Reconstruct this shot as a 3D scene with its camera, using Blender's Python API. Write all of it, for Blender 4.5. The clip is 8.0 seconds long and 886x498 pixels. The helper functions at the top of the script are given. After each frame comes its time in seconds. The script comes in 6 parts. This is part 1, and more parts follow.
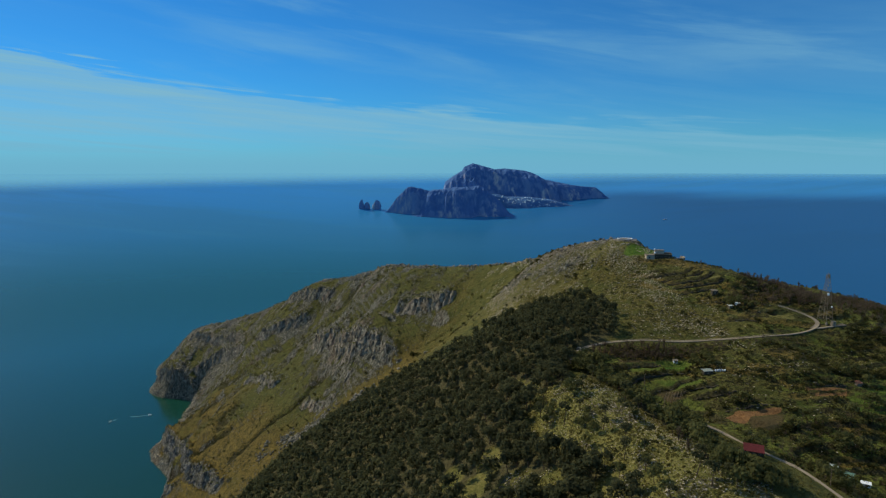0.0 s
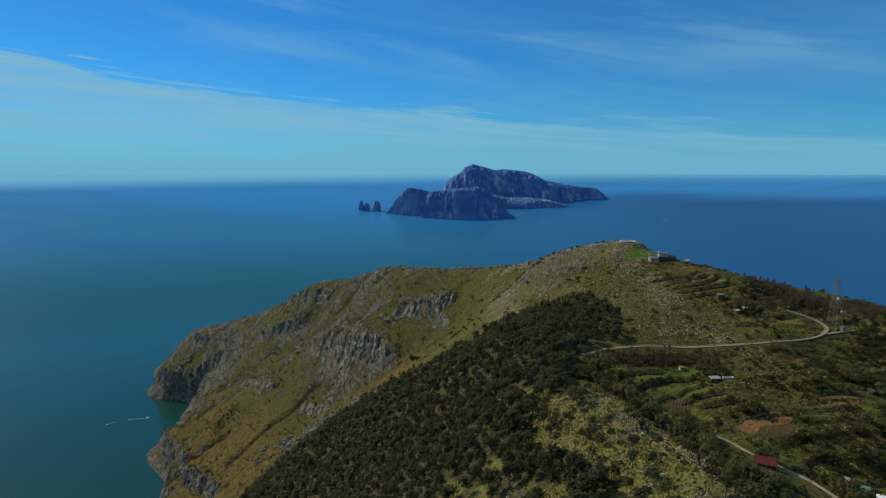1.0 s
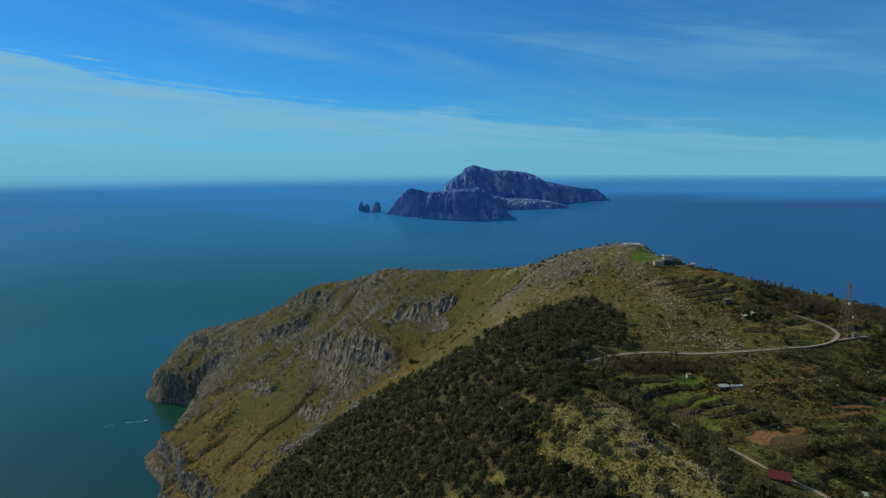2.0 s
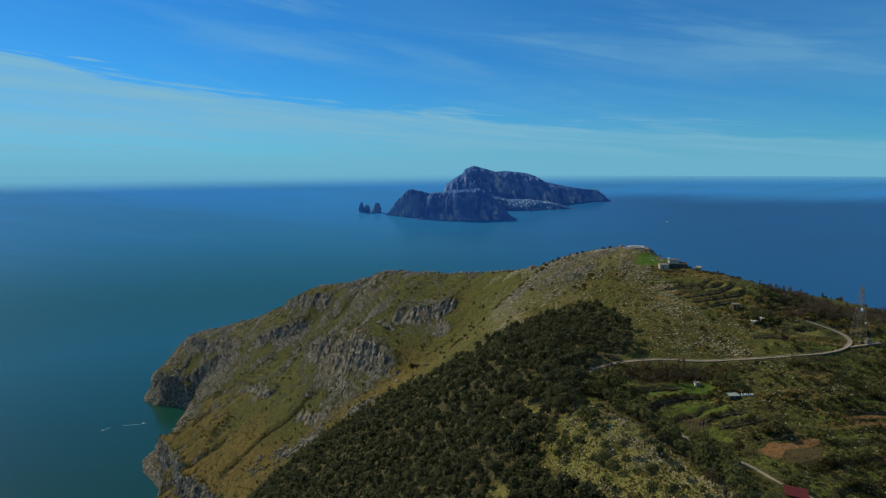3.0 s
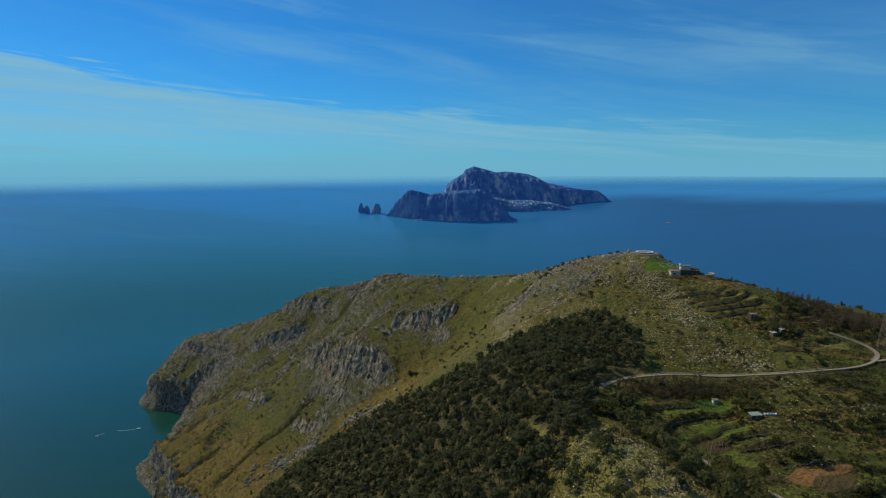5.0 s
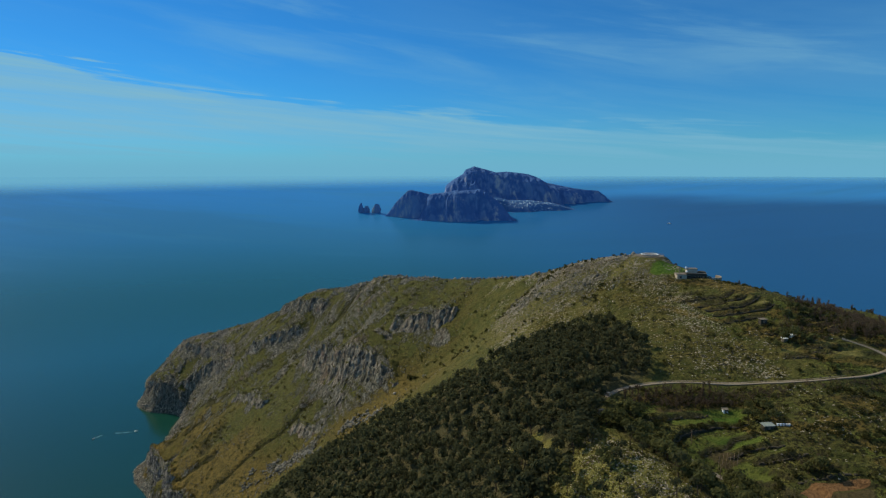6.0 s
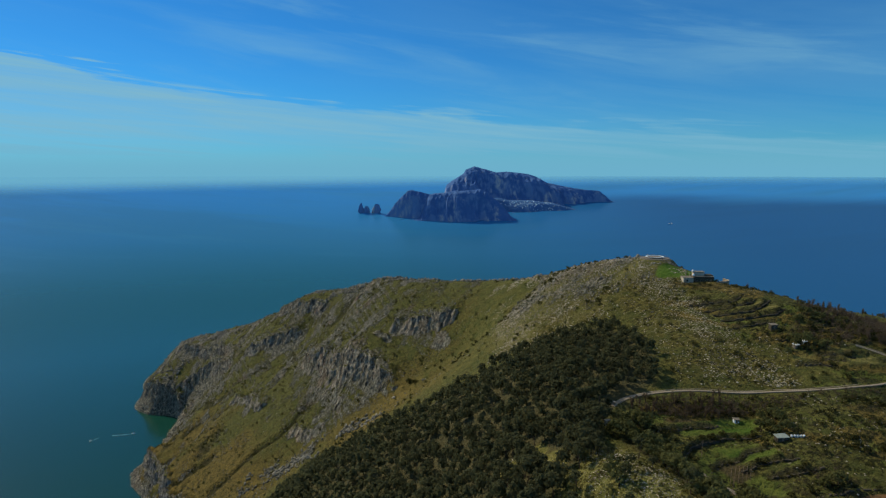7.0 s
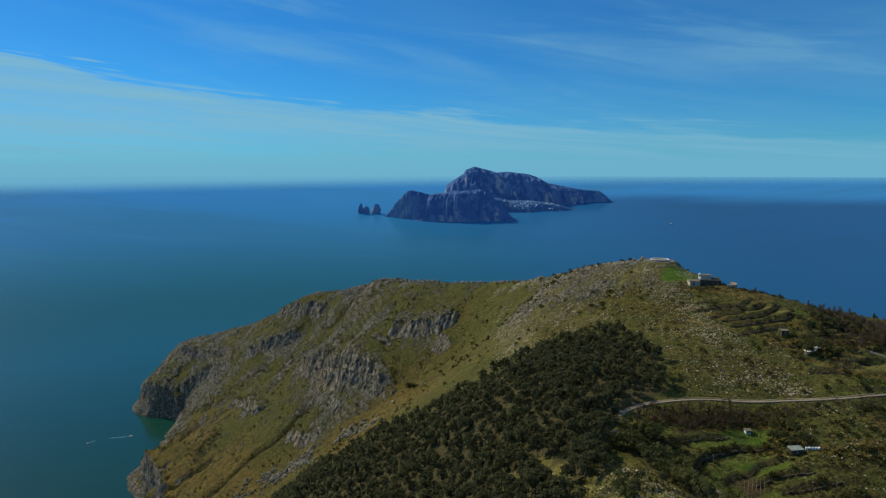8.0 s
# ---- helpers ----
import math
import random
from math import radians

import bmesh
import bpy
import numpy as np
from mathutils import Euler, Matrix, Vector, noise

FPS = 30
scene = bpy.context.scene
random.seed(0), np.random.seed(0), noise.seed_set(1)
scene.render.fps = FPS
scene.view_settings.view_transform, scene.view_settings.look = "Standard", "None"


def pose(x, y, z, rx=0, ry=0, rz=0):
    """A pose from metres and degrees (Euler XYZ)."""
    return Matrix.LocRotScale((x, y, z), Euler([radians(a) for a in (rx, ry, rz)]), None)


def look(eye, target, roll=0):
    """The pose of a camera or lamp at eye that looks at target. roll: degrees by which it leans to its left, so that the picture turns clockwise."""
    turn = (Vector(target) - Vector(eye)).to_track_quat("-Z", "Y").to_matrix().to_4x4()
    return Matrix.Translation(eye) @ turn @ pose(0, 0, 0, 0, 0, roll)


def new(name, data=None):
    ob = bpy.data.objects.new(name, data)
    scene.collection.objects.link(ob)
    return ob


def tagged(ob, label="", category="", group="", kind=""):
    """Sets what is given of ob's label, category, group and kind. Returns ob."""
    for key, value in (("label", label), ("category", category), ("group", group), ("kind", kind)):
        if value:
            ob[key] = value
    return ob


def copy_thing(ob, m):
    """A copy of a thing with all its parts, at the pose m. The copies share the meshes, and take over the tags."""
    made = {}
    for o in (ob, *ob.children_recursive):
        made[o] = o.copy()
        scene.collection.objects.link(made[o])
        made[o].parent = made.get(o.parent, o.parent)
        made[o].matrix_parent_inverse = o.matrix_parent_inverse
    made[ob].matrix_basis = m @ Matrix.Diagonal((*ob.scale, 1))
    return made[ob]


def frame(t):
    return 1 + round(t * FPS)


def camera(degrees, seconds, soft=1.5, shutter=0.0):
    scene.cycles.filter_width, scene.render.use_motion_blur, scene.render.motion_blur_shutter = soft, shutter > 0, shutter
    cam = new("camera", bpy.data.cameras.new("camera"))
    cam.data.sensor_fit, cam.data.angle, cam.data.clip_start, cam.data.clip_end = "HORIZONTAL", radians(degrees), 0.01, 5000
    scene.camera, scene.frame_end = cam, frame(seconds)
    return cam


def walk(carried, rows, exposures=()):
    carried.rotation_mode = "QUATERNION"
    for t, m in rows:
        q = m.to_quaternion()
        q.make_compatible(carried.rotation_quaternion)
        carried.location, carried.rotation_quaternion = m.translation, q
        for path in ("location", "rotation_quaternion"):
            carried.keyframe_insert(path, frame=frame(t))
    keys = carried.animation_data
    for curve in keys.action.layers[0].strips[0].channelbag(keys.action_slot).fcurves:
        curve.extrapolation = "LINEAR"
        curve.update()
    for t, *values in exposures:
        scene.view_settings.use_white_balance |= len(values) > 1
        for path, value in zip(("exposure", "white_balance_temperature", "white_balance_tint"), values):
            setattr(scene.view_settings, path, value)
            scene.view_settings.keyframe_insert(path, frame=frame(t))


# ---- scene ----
cam = camera(72.0, 8.0, soft=1.3)
# A drone glides 80 m ahead, some 500 m over the sea: seconds, x, y, z, pitch, yaw.
FLIGHT = [
    (0.0, 0.00, 0.00, 500.00, -7.546, 0.000),
    (0.5, 0.07, 4.37, 500.18, -7.505, -0.001),
    (1.0, 0.12, 8.89, 500.36, -7.476, 0.001),
    (1.5, 0.16, 13.55, 500.55, -7.440, 0.006),
    (3.0, 0.22, 28.18, 501.14, -7.336, 0.056),
    (3.5, 0.23, 33.23, 501.33, -7.316, 0.065),
    (4.0, 0.24, 38.35, 501.53, -7.304, 0.062),
    (4.5, 0.26, 43.52, 501.72, -7.290, 0.061),
    (6.0, 0.33, 59.21, 502.25, -7.286, 0.071),
    (6.5, 0.37, 64.44, 502.41, -7.284, 0.080),
    (7.0, 0.43, 69.67, 502.56, -7.290, 0.090),
    (7.5, 0.50, 74.86, 502.69, -7.279, 0.096),
    (8.0, 0.60, 80.00, 502.81, -7.281, 0.101),
]
walk(cam, [(t, pose(x, y, z, 90 + pitch, 0, yaw)) for t, x, y, z, pitch, yaw in FLIGHT])

# ---- world, sun ----
SUN_FROM = Vector((-0.74, 0.50, 0.70)).normalized()
sky_world = bpy.data.worlds.new("sky")
scene.world = sky_world
sky_world.use_nodes = True


def build_sky():
    nt = sky_world.node_tree
    nt.nodes.clear()
    n, l = nt.nodes.new, nt.links.new
    out, back = n("ShaderNodeOutputWorld"), n("ShaderNodeBackground")
    l(back.outputs[0], out.inputs[0])
    back.inputs[1].default_value = 0.085
    sky = n("ShaderNodeTexSky")
    sky.sky_type, sky.sun_disc = "NISHITA", False
    sky.sun_elevation = math.asin(SUN_FROM.z)
    sky.sun_rotation = math.atan2(SUN_FROM.x, SUN_FROM.y)
    sky.altitude, sky.air_density, sky.dust_density, sky.ozone_density = 400, 1.0, 0.0, 4.0
    tint = n("ShaderNodeMix")
    tint.data_type, tint.blend_type = "RGBA", "MULTIPLY"
    tint.inputs["Factor"].default_value = 1.0
    tint.inputs["B"].default_value = (0.152, 0.67, 1.09, 1)
    l(sky.outputs[0], tint.inputs["A"])
    # High cirrus: streaks on a flat sheet far overhead.
    co, sep = n("ShaderNodeTexCoord"), n("ShaderNodeSeparateXYZ")
    l(co.outputs["Generated"], sep.inputs[0])

    def math_node(op, a, b=None, c=None):
        m = n("ShaderNodeMath")
        m.operation = op
        for k, v in enumerate((a, b, c)):
            if v is None:
                continue
            if isinstance(v, (int, float)):
                m.inputs[k].default_value = v
            else:
                l(v, m.inputs[k])
        return m.outputs[0]

    # Streaks lie along lines that sink toward the north side.
    lean = math_node("ADD", sep.outputs[2], math_node("MULTIPLY", sep.outputs[0], 0.084))

    def streaks(along_size, across_size, detail, low, top, shift, skew=0.0):
        flat = n("ShaderNodeCombineXYZ")
        l(math_node("MULTIPLY_ADD", sep.outputs[0], along_size, shift), flat.inputs[0])
        l(math_node("MULTIPLY", math_node("MULTIPLY_ADD", sep.outputs[0], skew, lean), across_size), flat.inputs[1])
        l(math_node("MULTIPLY", sep.outputs[1], along_size * 0.3), flat.inputs[2])
        t = n("ShaderNodeTexNoise")
        t.inputs["Scale"].default_value, t.inputs["Detail"].default_value = 1.0, detail
        t.inputs["Roughness"].default_value, t.inputs["Distortion"].default_value = 0.6, 0.4
        l(flat.outputs[0], t.inputs["Vector"])
        r = n("ShaderNodeMapRange")
        r.interpolation_type = "SMOOTHSTEP"
        r.inputs[1].default_value, r.inputs[2].default_value = low, top
        l(t.outputs[0], r.inputs[0])
        return r.outputs[0]

    wisps = math_node("MULTIPLY", streaks(2.6, 22.0, 8, 0.44, 0.74, 3.1, 0.07), streaks(1.3, 7.0, 3, 0.38, 0.66, 9.4, 0.05))
    broad = streaks(2.2, 9.0, 4, 0.2, 0.8, 1.7)
    edge = math_node("MULTIPLY_ADD", broad, -0.040, math_node("MULTIPLY_ADD", streaks(3.6, 62.0, 7, 0.2, 0.8, 5.5), -0.036, lean))
    bank = n("ShaderNodeMapRange")
    bank.interpolation_type = "SMOOTHSTEP"
    l(edge, bank.inputs[0])
    # The bank's upper edge is crisp toward the sun and softer away from it.
    l(math_node("MULTIPLY_ADD", sep.outputs[0], 0.018, 0.067), bank.inputs[1])
    l(math_node("MULTIPLY_ADD", sep.outputs[0], -0.014, 0.041), bank.inputs[2])
    thin = n("ShaderNodeMapRange")
    thin.interpolation_type = "SMOOTHSTEP"
    l(sep.outputs[0], thin.inputs[0])
    thin.inputs[1].default_value, thin.inputs[2].default_value, thin.inputs[4].default_value = -0.35, 0.5, 0.15
    thin.inputs[3].default_value = 0.03
    film = math_node("MULTIPLY", thin.outputs[0], math_node("MULTIPLY_ADD", streaks(1.6, 13.0, 6, 0.32, 0.68, 12.3, 0.05), 1.0, 0.3))
    low = n("ShaderNodeMapRange")
    low.interpolation_type = "SMOOTHSTEP"
    l(sep.outputs[2], low.inputs[0])
    low.inputs[1].default_value, low.inputs[2].default_value = 0.070, -0.004
    fine = streaks(3.2, 70.0, 7, 0.30, 0.72, 2.2)
    veil = math_node("MULTIPLY", bank.outputs[0], math_node("MULTIPLY_ADD", fine, 0.48, 0.56))
    crown = n("ShaderNodeMapRange")
    crown.interpolation_type = "SMOOTHSTEP"
    l(edge, crown.inputs[0])
    crown.inputs[1].default_value, crown.inputs[2].default_value = 0.012, 0.050
    veil = math_node("MULTIPLY", veil, math_node("MULTIPLY_ADD", crown.outputs[0], 0.14, 0.86))
    haze = math_node("MULTIPLY", low.outputs[0], 0.96)
    # Unseen thin high cloud overhead, added to lift the shadows on the land.
    zenith_fill = n("ShaderNodeMapRange")
    zenith_fill.interpolation_type = "SMOOTHSTEP"
    l(sep.outputs[2], zenith_fill.inputs[0])
    zenith_fill.inputs[1].default_value, zenith_fill.inputs[2].default_value, zenith_fill.inputs[4].default_value = 0.32, 0.8, 0.62
    cover = math_node("MAXIMUM", math_node("MAXIMUM", math_node("MULTIPLY_ADD", wisps, 0.34, film), veil), haze)
    mix = n("ShaderNodeMix")
    mix.data_type = "RGBA"
    l(cover, mix.inputs["Factor"])
    l(tint.outputs["Result"], mix.inputs["A"])
    white = n("ShaderNodeMix")
    white.data_type = "RGBA"
    l(low.outputs[0], white.inputs["Factor"])
    white.inputs["A"].default_value, white.inputs["B"].default_value = (2.5, 5.5, 7.2, 1), (1.8, 5.05, 7.05, 1)
    l(white.outputs["Result"], mix.inputs["B"])
    high = n("ShaderNodeMix")
    high.data_type = "RGBA"
    l(math_node("MULTIPLY", zenith_fill.outputs[0], math_node("MULTIPLY_ADD", broad, 0.5, 0.6)), high.inputs["Factor"])
    l(mix.outputs["Result"], high.inputs["A"])
    high.inputs["B"].default_value = (4.2, 5.2, 5.9, 1)
    l(high.outputs["Result"], back.inputs[0])


build_sky()
sun = new("sun", bpy.data.lights.new("sun", "SUN"))
sun.data.energy, sun.data.angle, sun.data.color = 4.0, radians(0.5), (1.0, 0.84, 0.60)
sun.matrix_world = look((-600, 100, 900), Vector((-600, 100, 900)) - SUN_FROM)


# ---- small helpers ----
def lattice(ix, iy, seed):
    """Repeatable random numbers 0 to 1 on whole-numbered grid points."""
    h = (ix.astype(np.int64) * 374761393 + iy.astype(np.int64) * 668265263 + seed * 974711) & 0xFFFFFFFF
    h = ((h ^ (h >> 13)) * 1274126177) & 0xFFFFFFFF
    return ((h ^ (h >> 16)) & 0xFFFFFF) / float(0xFFFFFF)


def value_noise(x, y, seed=0):
    fx, fy = np.floor(x), np.floor(y)
    u, v = x - fx, y - fy
    u, v = u * u * u * (u * (6 * u - 15) + 10), v * v * v * (v * (6 * v - 15) + 10)
    a, b = lattice(fx, fy, seed), lattice(fx + 1, fy, seed)
    c, d = lattice(fx, fy + 1, seed), lattice(fx + 1, fy + 1, seed)
    return (a + (b - a) * u) * (1 - v) + (c + (d - c) * u) * v


def fbm(x, y, size, octaves=4, seed=0, gain=0.5):
    """Noise of about -1 to 1 with features of that size in metres."""
    out, amp, total = 0.0, 1.0, 0.0
    x, y = np.asarray(x, float) / size, np.asarray(y, float) / size
    for o in range(octaves):
        out = out + amp * (2 * value_noise(x, y, seed + 17 * o) - 1)
        total += amp
        x, y, amp = 2.03 * x + 11.3, 2.03 * y - 7.1, amp * gain
    return out / total


def ridged(x, y, size, octaves=4, seed=0):
    out, amp, total = 0.0, 1.0, 0.0
    x, y = np.asarray(x, float) / size, np.asarray(y, float) / size
    for o in range(octaves):
        out = out + amp * (1 - np.abs(2 * value_noise(x, y, seed + 13 * o) - 1))
        total += amp
        x, y, amp = 2.1 * x + 5.2, 2.1 * y + 3.9, amp * 0.5
    return out / total


def smooth(a, b, x):
    t = np.clip((np.asarray(x, float) - a) / (b - a), 0, 1)
    return t * t * (3 - 2 * t)


def inside(x, y, corners, soft=4.0):
    """1 within a polygon of the plan, 0 outside, with a soft edge."""
    x, y = np.asarray(x, float), np.asarray(y, float)
    near, hit = np.full(x.shape, 1e9), np.zeros(x.shape, bool)
    for (ax, ay), (bx, by) in zip(corners, corners[1:] + corners[:1]):
        dx, dy = bx - ax, by - ay
        s = np.clip(((x - ax) * dx + (y - ay) * dy) / (dx * dx + dy * dy), 0, 1)
        near = np.minimum(near, np.hypot(x - ax - s * dx, y - ay - s * dy))
        if dy:
            hit ^= ((ay > y) != (by > y)) & (x < ax + (y - ay) * dx / dy)
    return smooth(-soft, soft, np.where(hit, near, -near))


def along(x, y, line):
    """Distance from a polyline, the stretch run along it (0 to 1) and the side (left positive)."""
    x, y = np.asarray(x, float), np.asarray(y, float)
    best, run, side, gone = np.full(x.shape, 1e9), np.zeros(x.shape), np.ones(x.shape), 0.0
    lengths = [math.hypot(b[0] - a[0], b[1] - a[1]) for a, b in zip(line, line[1:])]
    for (a, b), size in zip(zip(line, line[1:]), lengths):
        dx, dy = b[0] - a[0], b[1] - a[1]
        s = np.clip(((x - a[0]) * dx + (y - a[1]) * dy) / (size * size), 0, 1)
        d = np.hypot(x - a[0] - s * dx, y - a[1] - s * dy)
        nearer = d < best
        best = np.where(nearer, d, best)
        run = np.where(nearer, (gone + s * size) / sum(lengths), run)
        side = np.where(nearer, np.sign(dx * (y - a[1]) - dy * (x - a[0])), side)
        gone += size
    return best, run, side


def mesh_from(name, verts, faces, mats, uniform=True):
    me = bpy.data.meshes.new(name)
    verts, faces = np.asarray(verts, np.float32), np.asarray(faces, np.int32)
    me.vertices.add(len(verts))
    me.vertices.foreach_set("co", verts.ravel())
    k = faces.shape[1]
    me.loops.add(faces.size)
    me.loops.foreach_set("vertex_index", faces.ravel())
    me.polygons.add(len(faces))
    me.polygons.foreach_set("loop_start", np.arange(0, faces.size, k, dtype=np.int32))
    me.update(calc_edges=True)
    for m in mats if isinstance(mats, (list, tuple)) else [mats]:
        me.materials.append(m)
    return me


def grid_faces(nx, ny):
    i = np.arange(nx * ny).reshape(ny, nx)
    return np.stack([i[:-1, :-1], i[:-1, 1:], i[1:, 1:], i[1:, :-1]], -1).reshape(-1, 4)


def shade(me, on=True):
    me.polygons.foreach_set("use_smooth", np.full(len(me.polygons), on))
    return me


def add_mask(me, name, values):
    at = me.attributes.new(name, "FLOAT", "POINT")
    at.data.foreach_set("value", np.asarray(values, np.float32).ravel())


# ---- materials ----
class Nodes:
    """A small wrapper to write node materials in a few lines."""

    def __init__(self, name):
        self.mat = bpy.data.materials.new(name)
        self.mat.use_nodes = True
        self.nt = self.mat.node_tree
        self.bsdf = self.nt.nodes["Principled BSDF"]

    def node(self, kind, **given):
        nd = self.nt.nodes.new(kind)
        for key, v in given.items():
            sock = nd.inputs[key.replace("_", " ")]
            if isinstance(v, bpy.types.NodeSocket):
                self.nt.links.new(v, sock)
            else:
                sock.default_value = v
        return nd

    def place(self):
        return self.node("ShaderNodeNewGeometry").outputs["Position"]

    def own(self):
        return self.node("ShaderNodeTexCoord").outputs["Object"]

    def noise(self, at, size, detail=4.0, rough=0.55, stretch=None):
        if stretch:
            m = self.node("ShaderNodeMapping", Scale=stretch)
            self.nt.links.new(at, m.inputs[0])
            at = m.outputs[0]
        t = self.node("ShaderNodeTexNoise", Scale=1.0 / size, Detail=detail, Roughness=rough)
        self.nt.links.new(at, t.inputs["Vector"])
        return t.outputs[0]

    def cells(self, at, size):
        t = self.node("ShaderNodeTexVoronoi", Scale=1.0 / size)
        self.nt.links.new(at, t.inputs["Vector"])
        return t.outputs["Distance"]

    def ramp(self, value, low, top, a=0.0, b=1.0):
        r = self.node("ShaderNodeMapRange")
        r.interpolation_type = "SMOOTHSTEP"
        self.nt.links.new(value, r.inputs[0])
        for k, v in zip((1, 2, 3, 4), (low, top, a, b)):
            r.inputs[k].default_value = v
        return r.outputs[0]

    def mix(self, factor, a, b):
        m = self.node("ShaderNodeMix")
        m.data_type = "RGBA"
        for sock, v in ((m.inputs["Factor"], factor), (m.inputs["A"], a), (m.inputs["B"], b)):
            if isinstance(v, bpy.types.NodeSocket):
                self.nt.links.new(v, sock)
            else:
                sock.default_value = (*v, 1) if isinstance(v, tuple) else v
        return m.outputs["Result"]

    def calc(self, op, a, b=0.0):
        m = self.node("ShaderNodeMath")
        m.operation = op
        for sock, v in zip(m.inputs, (a, b)):
            if isinstance(v, bpy.types.NodeSocket):
                self.nt.links.new(v, sock)
            else:
                sock.default_value = v
        return m.outputs[0]

    def mask(self, name):
        a = self.nt.nodes.new("ShaderNodeAttribute")
        a.attribute_name = name
        return a.outputs["Fac"]

    def steep(self):
        s = self.nt.nodes.new("ShaderNodeSeparateXYZ")
        self.nt.links.new(self.node("ShaderNodeNewGeometry").outputs["Normal"], s.inputs[0])
        return s.outputs[2]

    def chance(self):
        return self.nt.nodes.new("ShaderNodeObjectInfo").outputs["Random"]

    def island(self):
        return self.node("ShaderNodeNewGeometry").outputs["Random Per Island"]

    def done(self, colour, rough=0.9, bump=None, depth=0.1, strength=0.6, metal=0.0, gloss=0.25):
        for sock, v in ((self.bsdf.inputs["Base Color"], colour), (self.bsdf.inputs["Roughness"], rough)):
            if isinstance(v, bpy.types.NodeSocket):
                self.nt.links.new(v, sock)
            else:
                sock.default_value = (*v, 1) if isinstance(v, tuple) else v
        self.bsdf.inputs["Metallic"].default_value = metal
        self.bsdf.inputs["Specular IOR Level"].default_value = gloss
        if bump is not None:
            b = self.node("ShaderNodeBump", Strength=strength, Distance=depth)
            self.nt.links.new(bump, b.inputs["Height"])
            self.nt.links.new(b.outputs[0], self.bsdf.inputs["Normal"])
        return self.mat


def plain(name, colour, rough=0.8, size=0.6, vary=0.35, metal=0.0, depth=0.02):
    """A painted, plastered or metal surface with two scales of wear."""
    k = Nodes(name)
    at = k.own()
    wear = k.calc("ADD", k.calc("MULTIPLY", k.noise(at, size, 5), 0.6), k.calc("MULTIPLY", k.noise(at, size * 7, 3), 0.4))
    dark = tuple(c * (1 - vary) for c in colour)
    light = tuple(min(1.0, c * (1 + vary * 0.7)) for c in colour)
    return k.done(k.mix(k.ramp(wear, 0.3, 0.7), dark, light), rough, wear, depth, metal=metal)


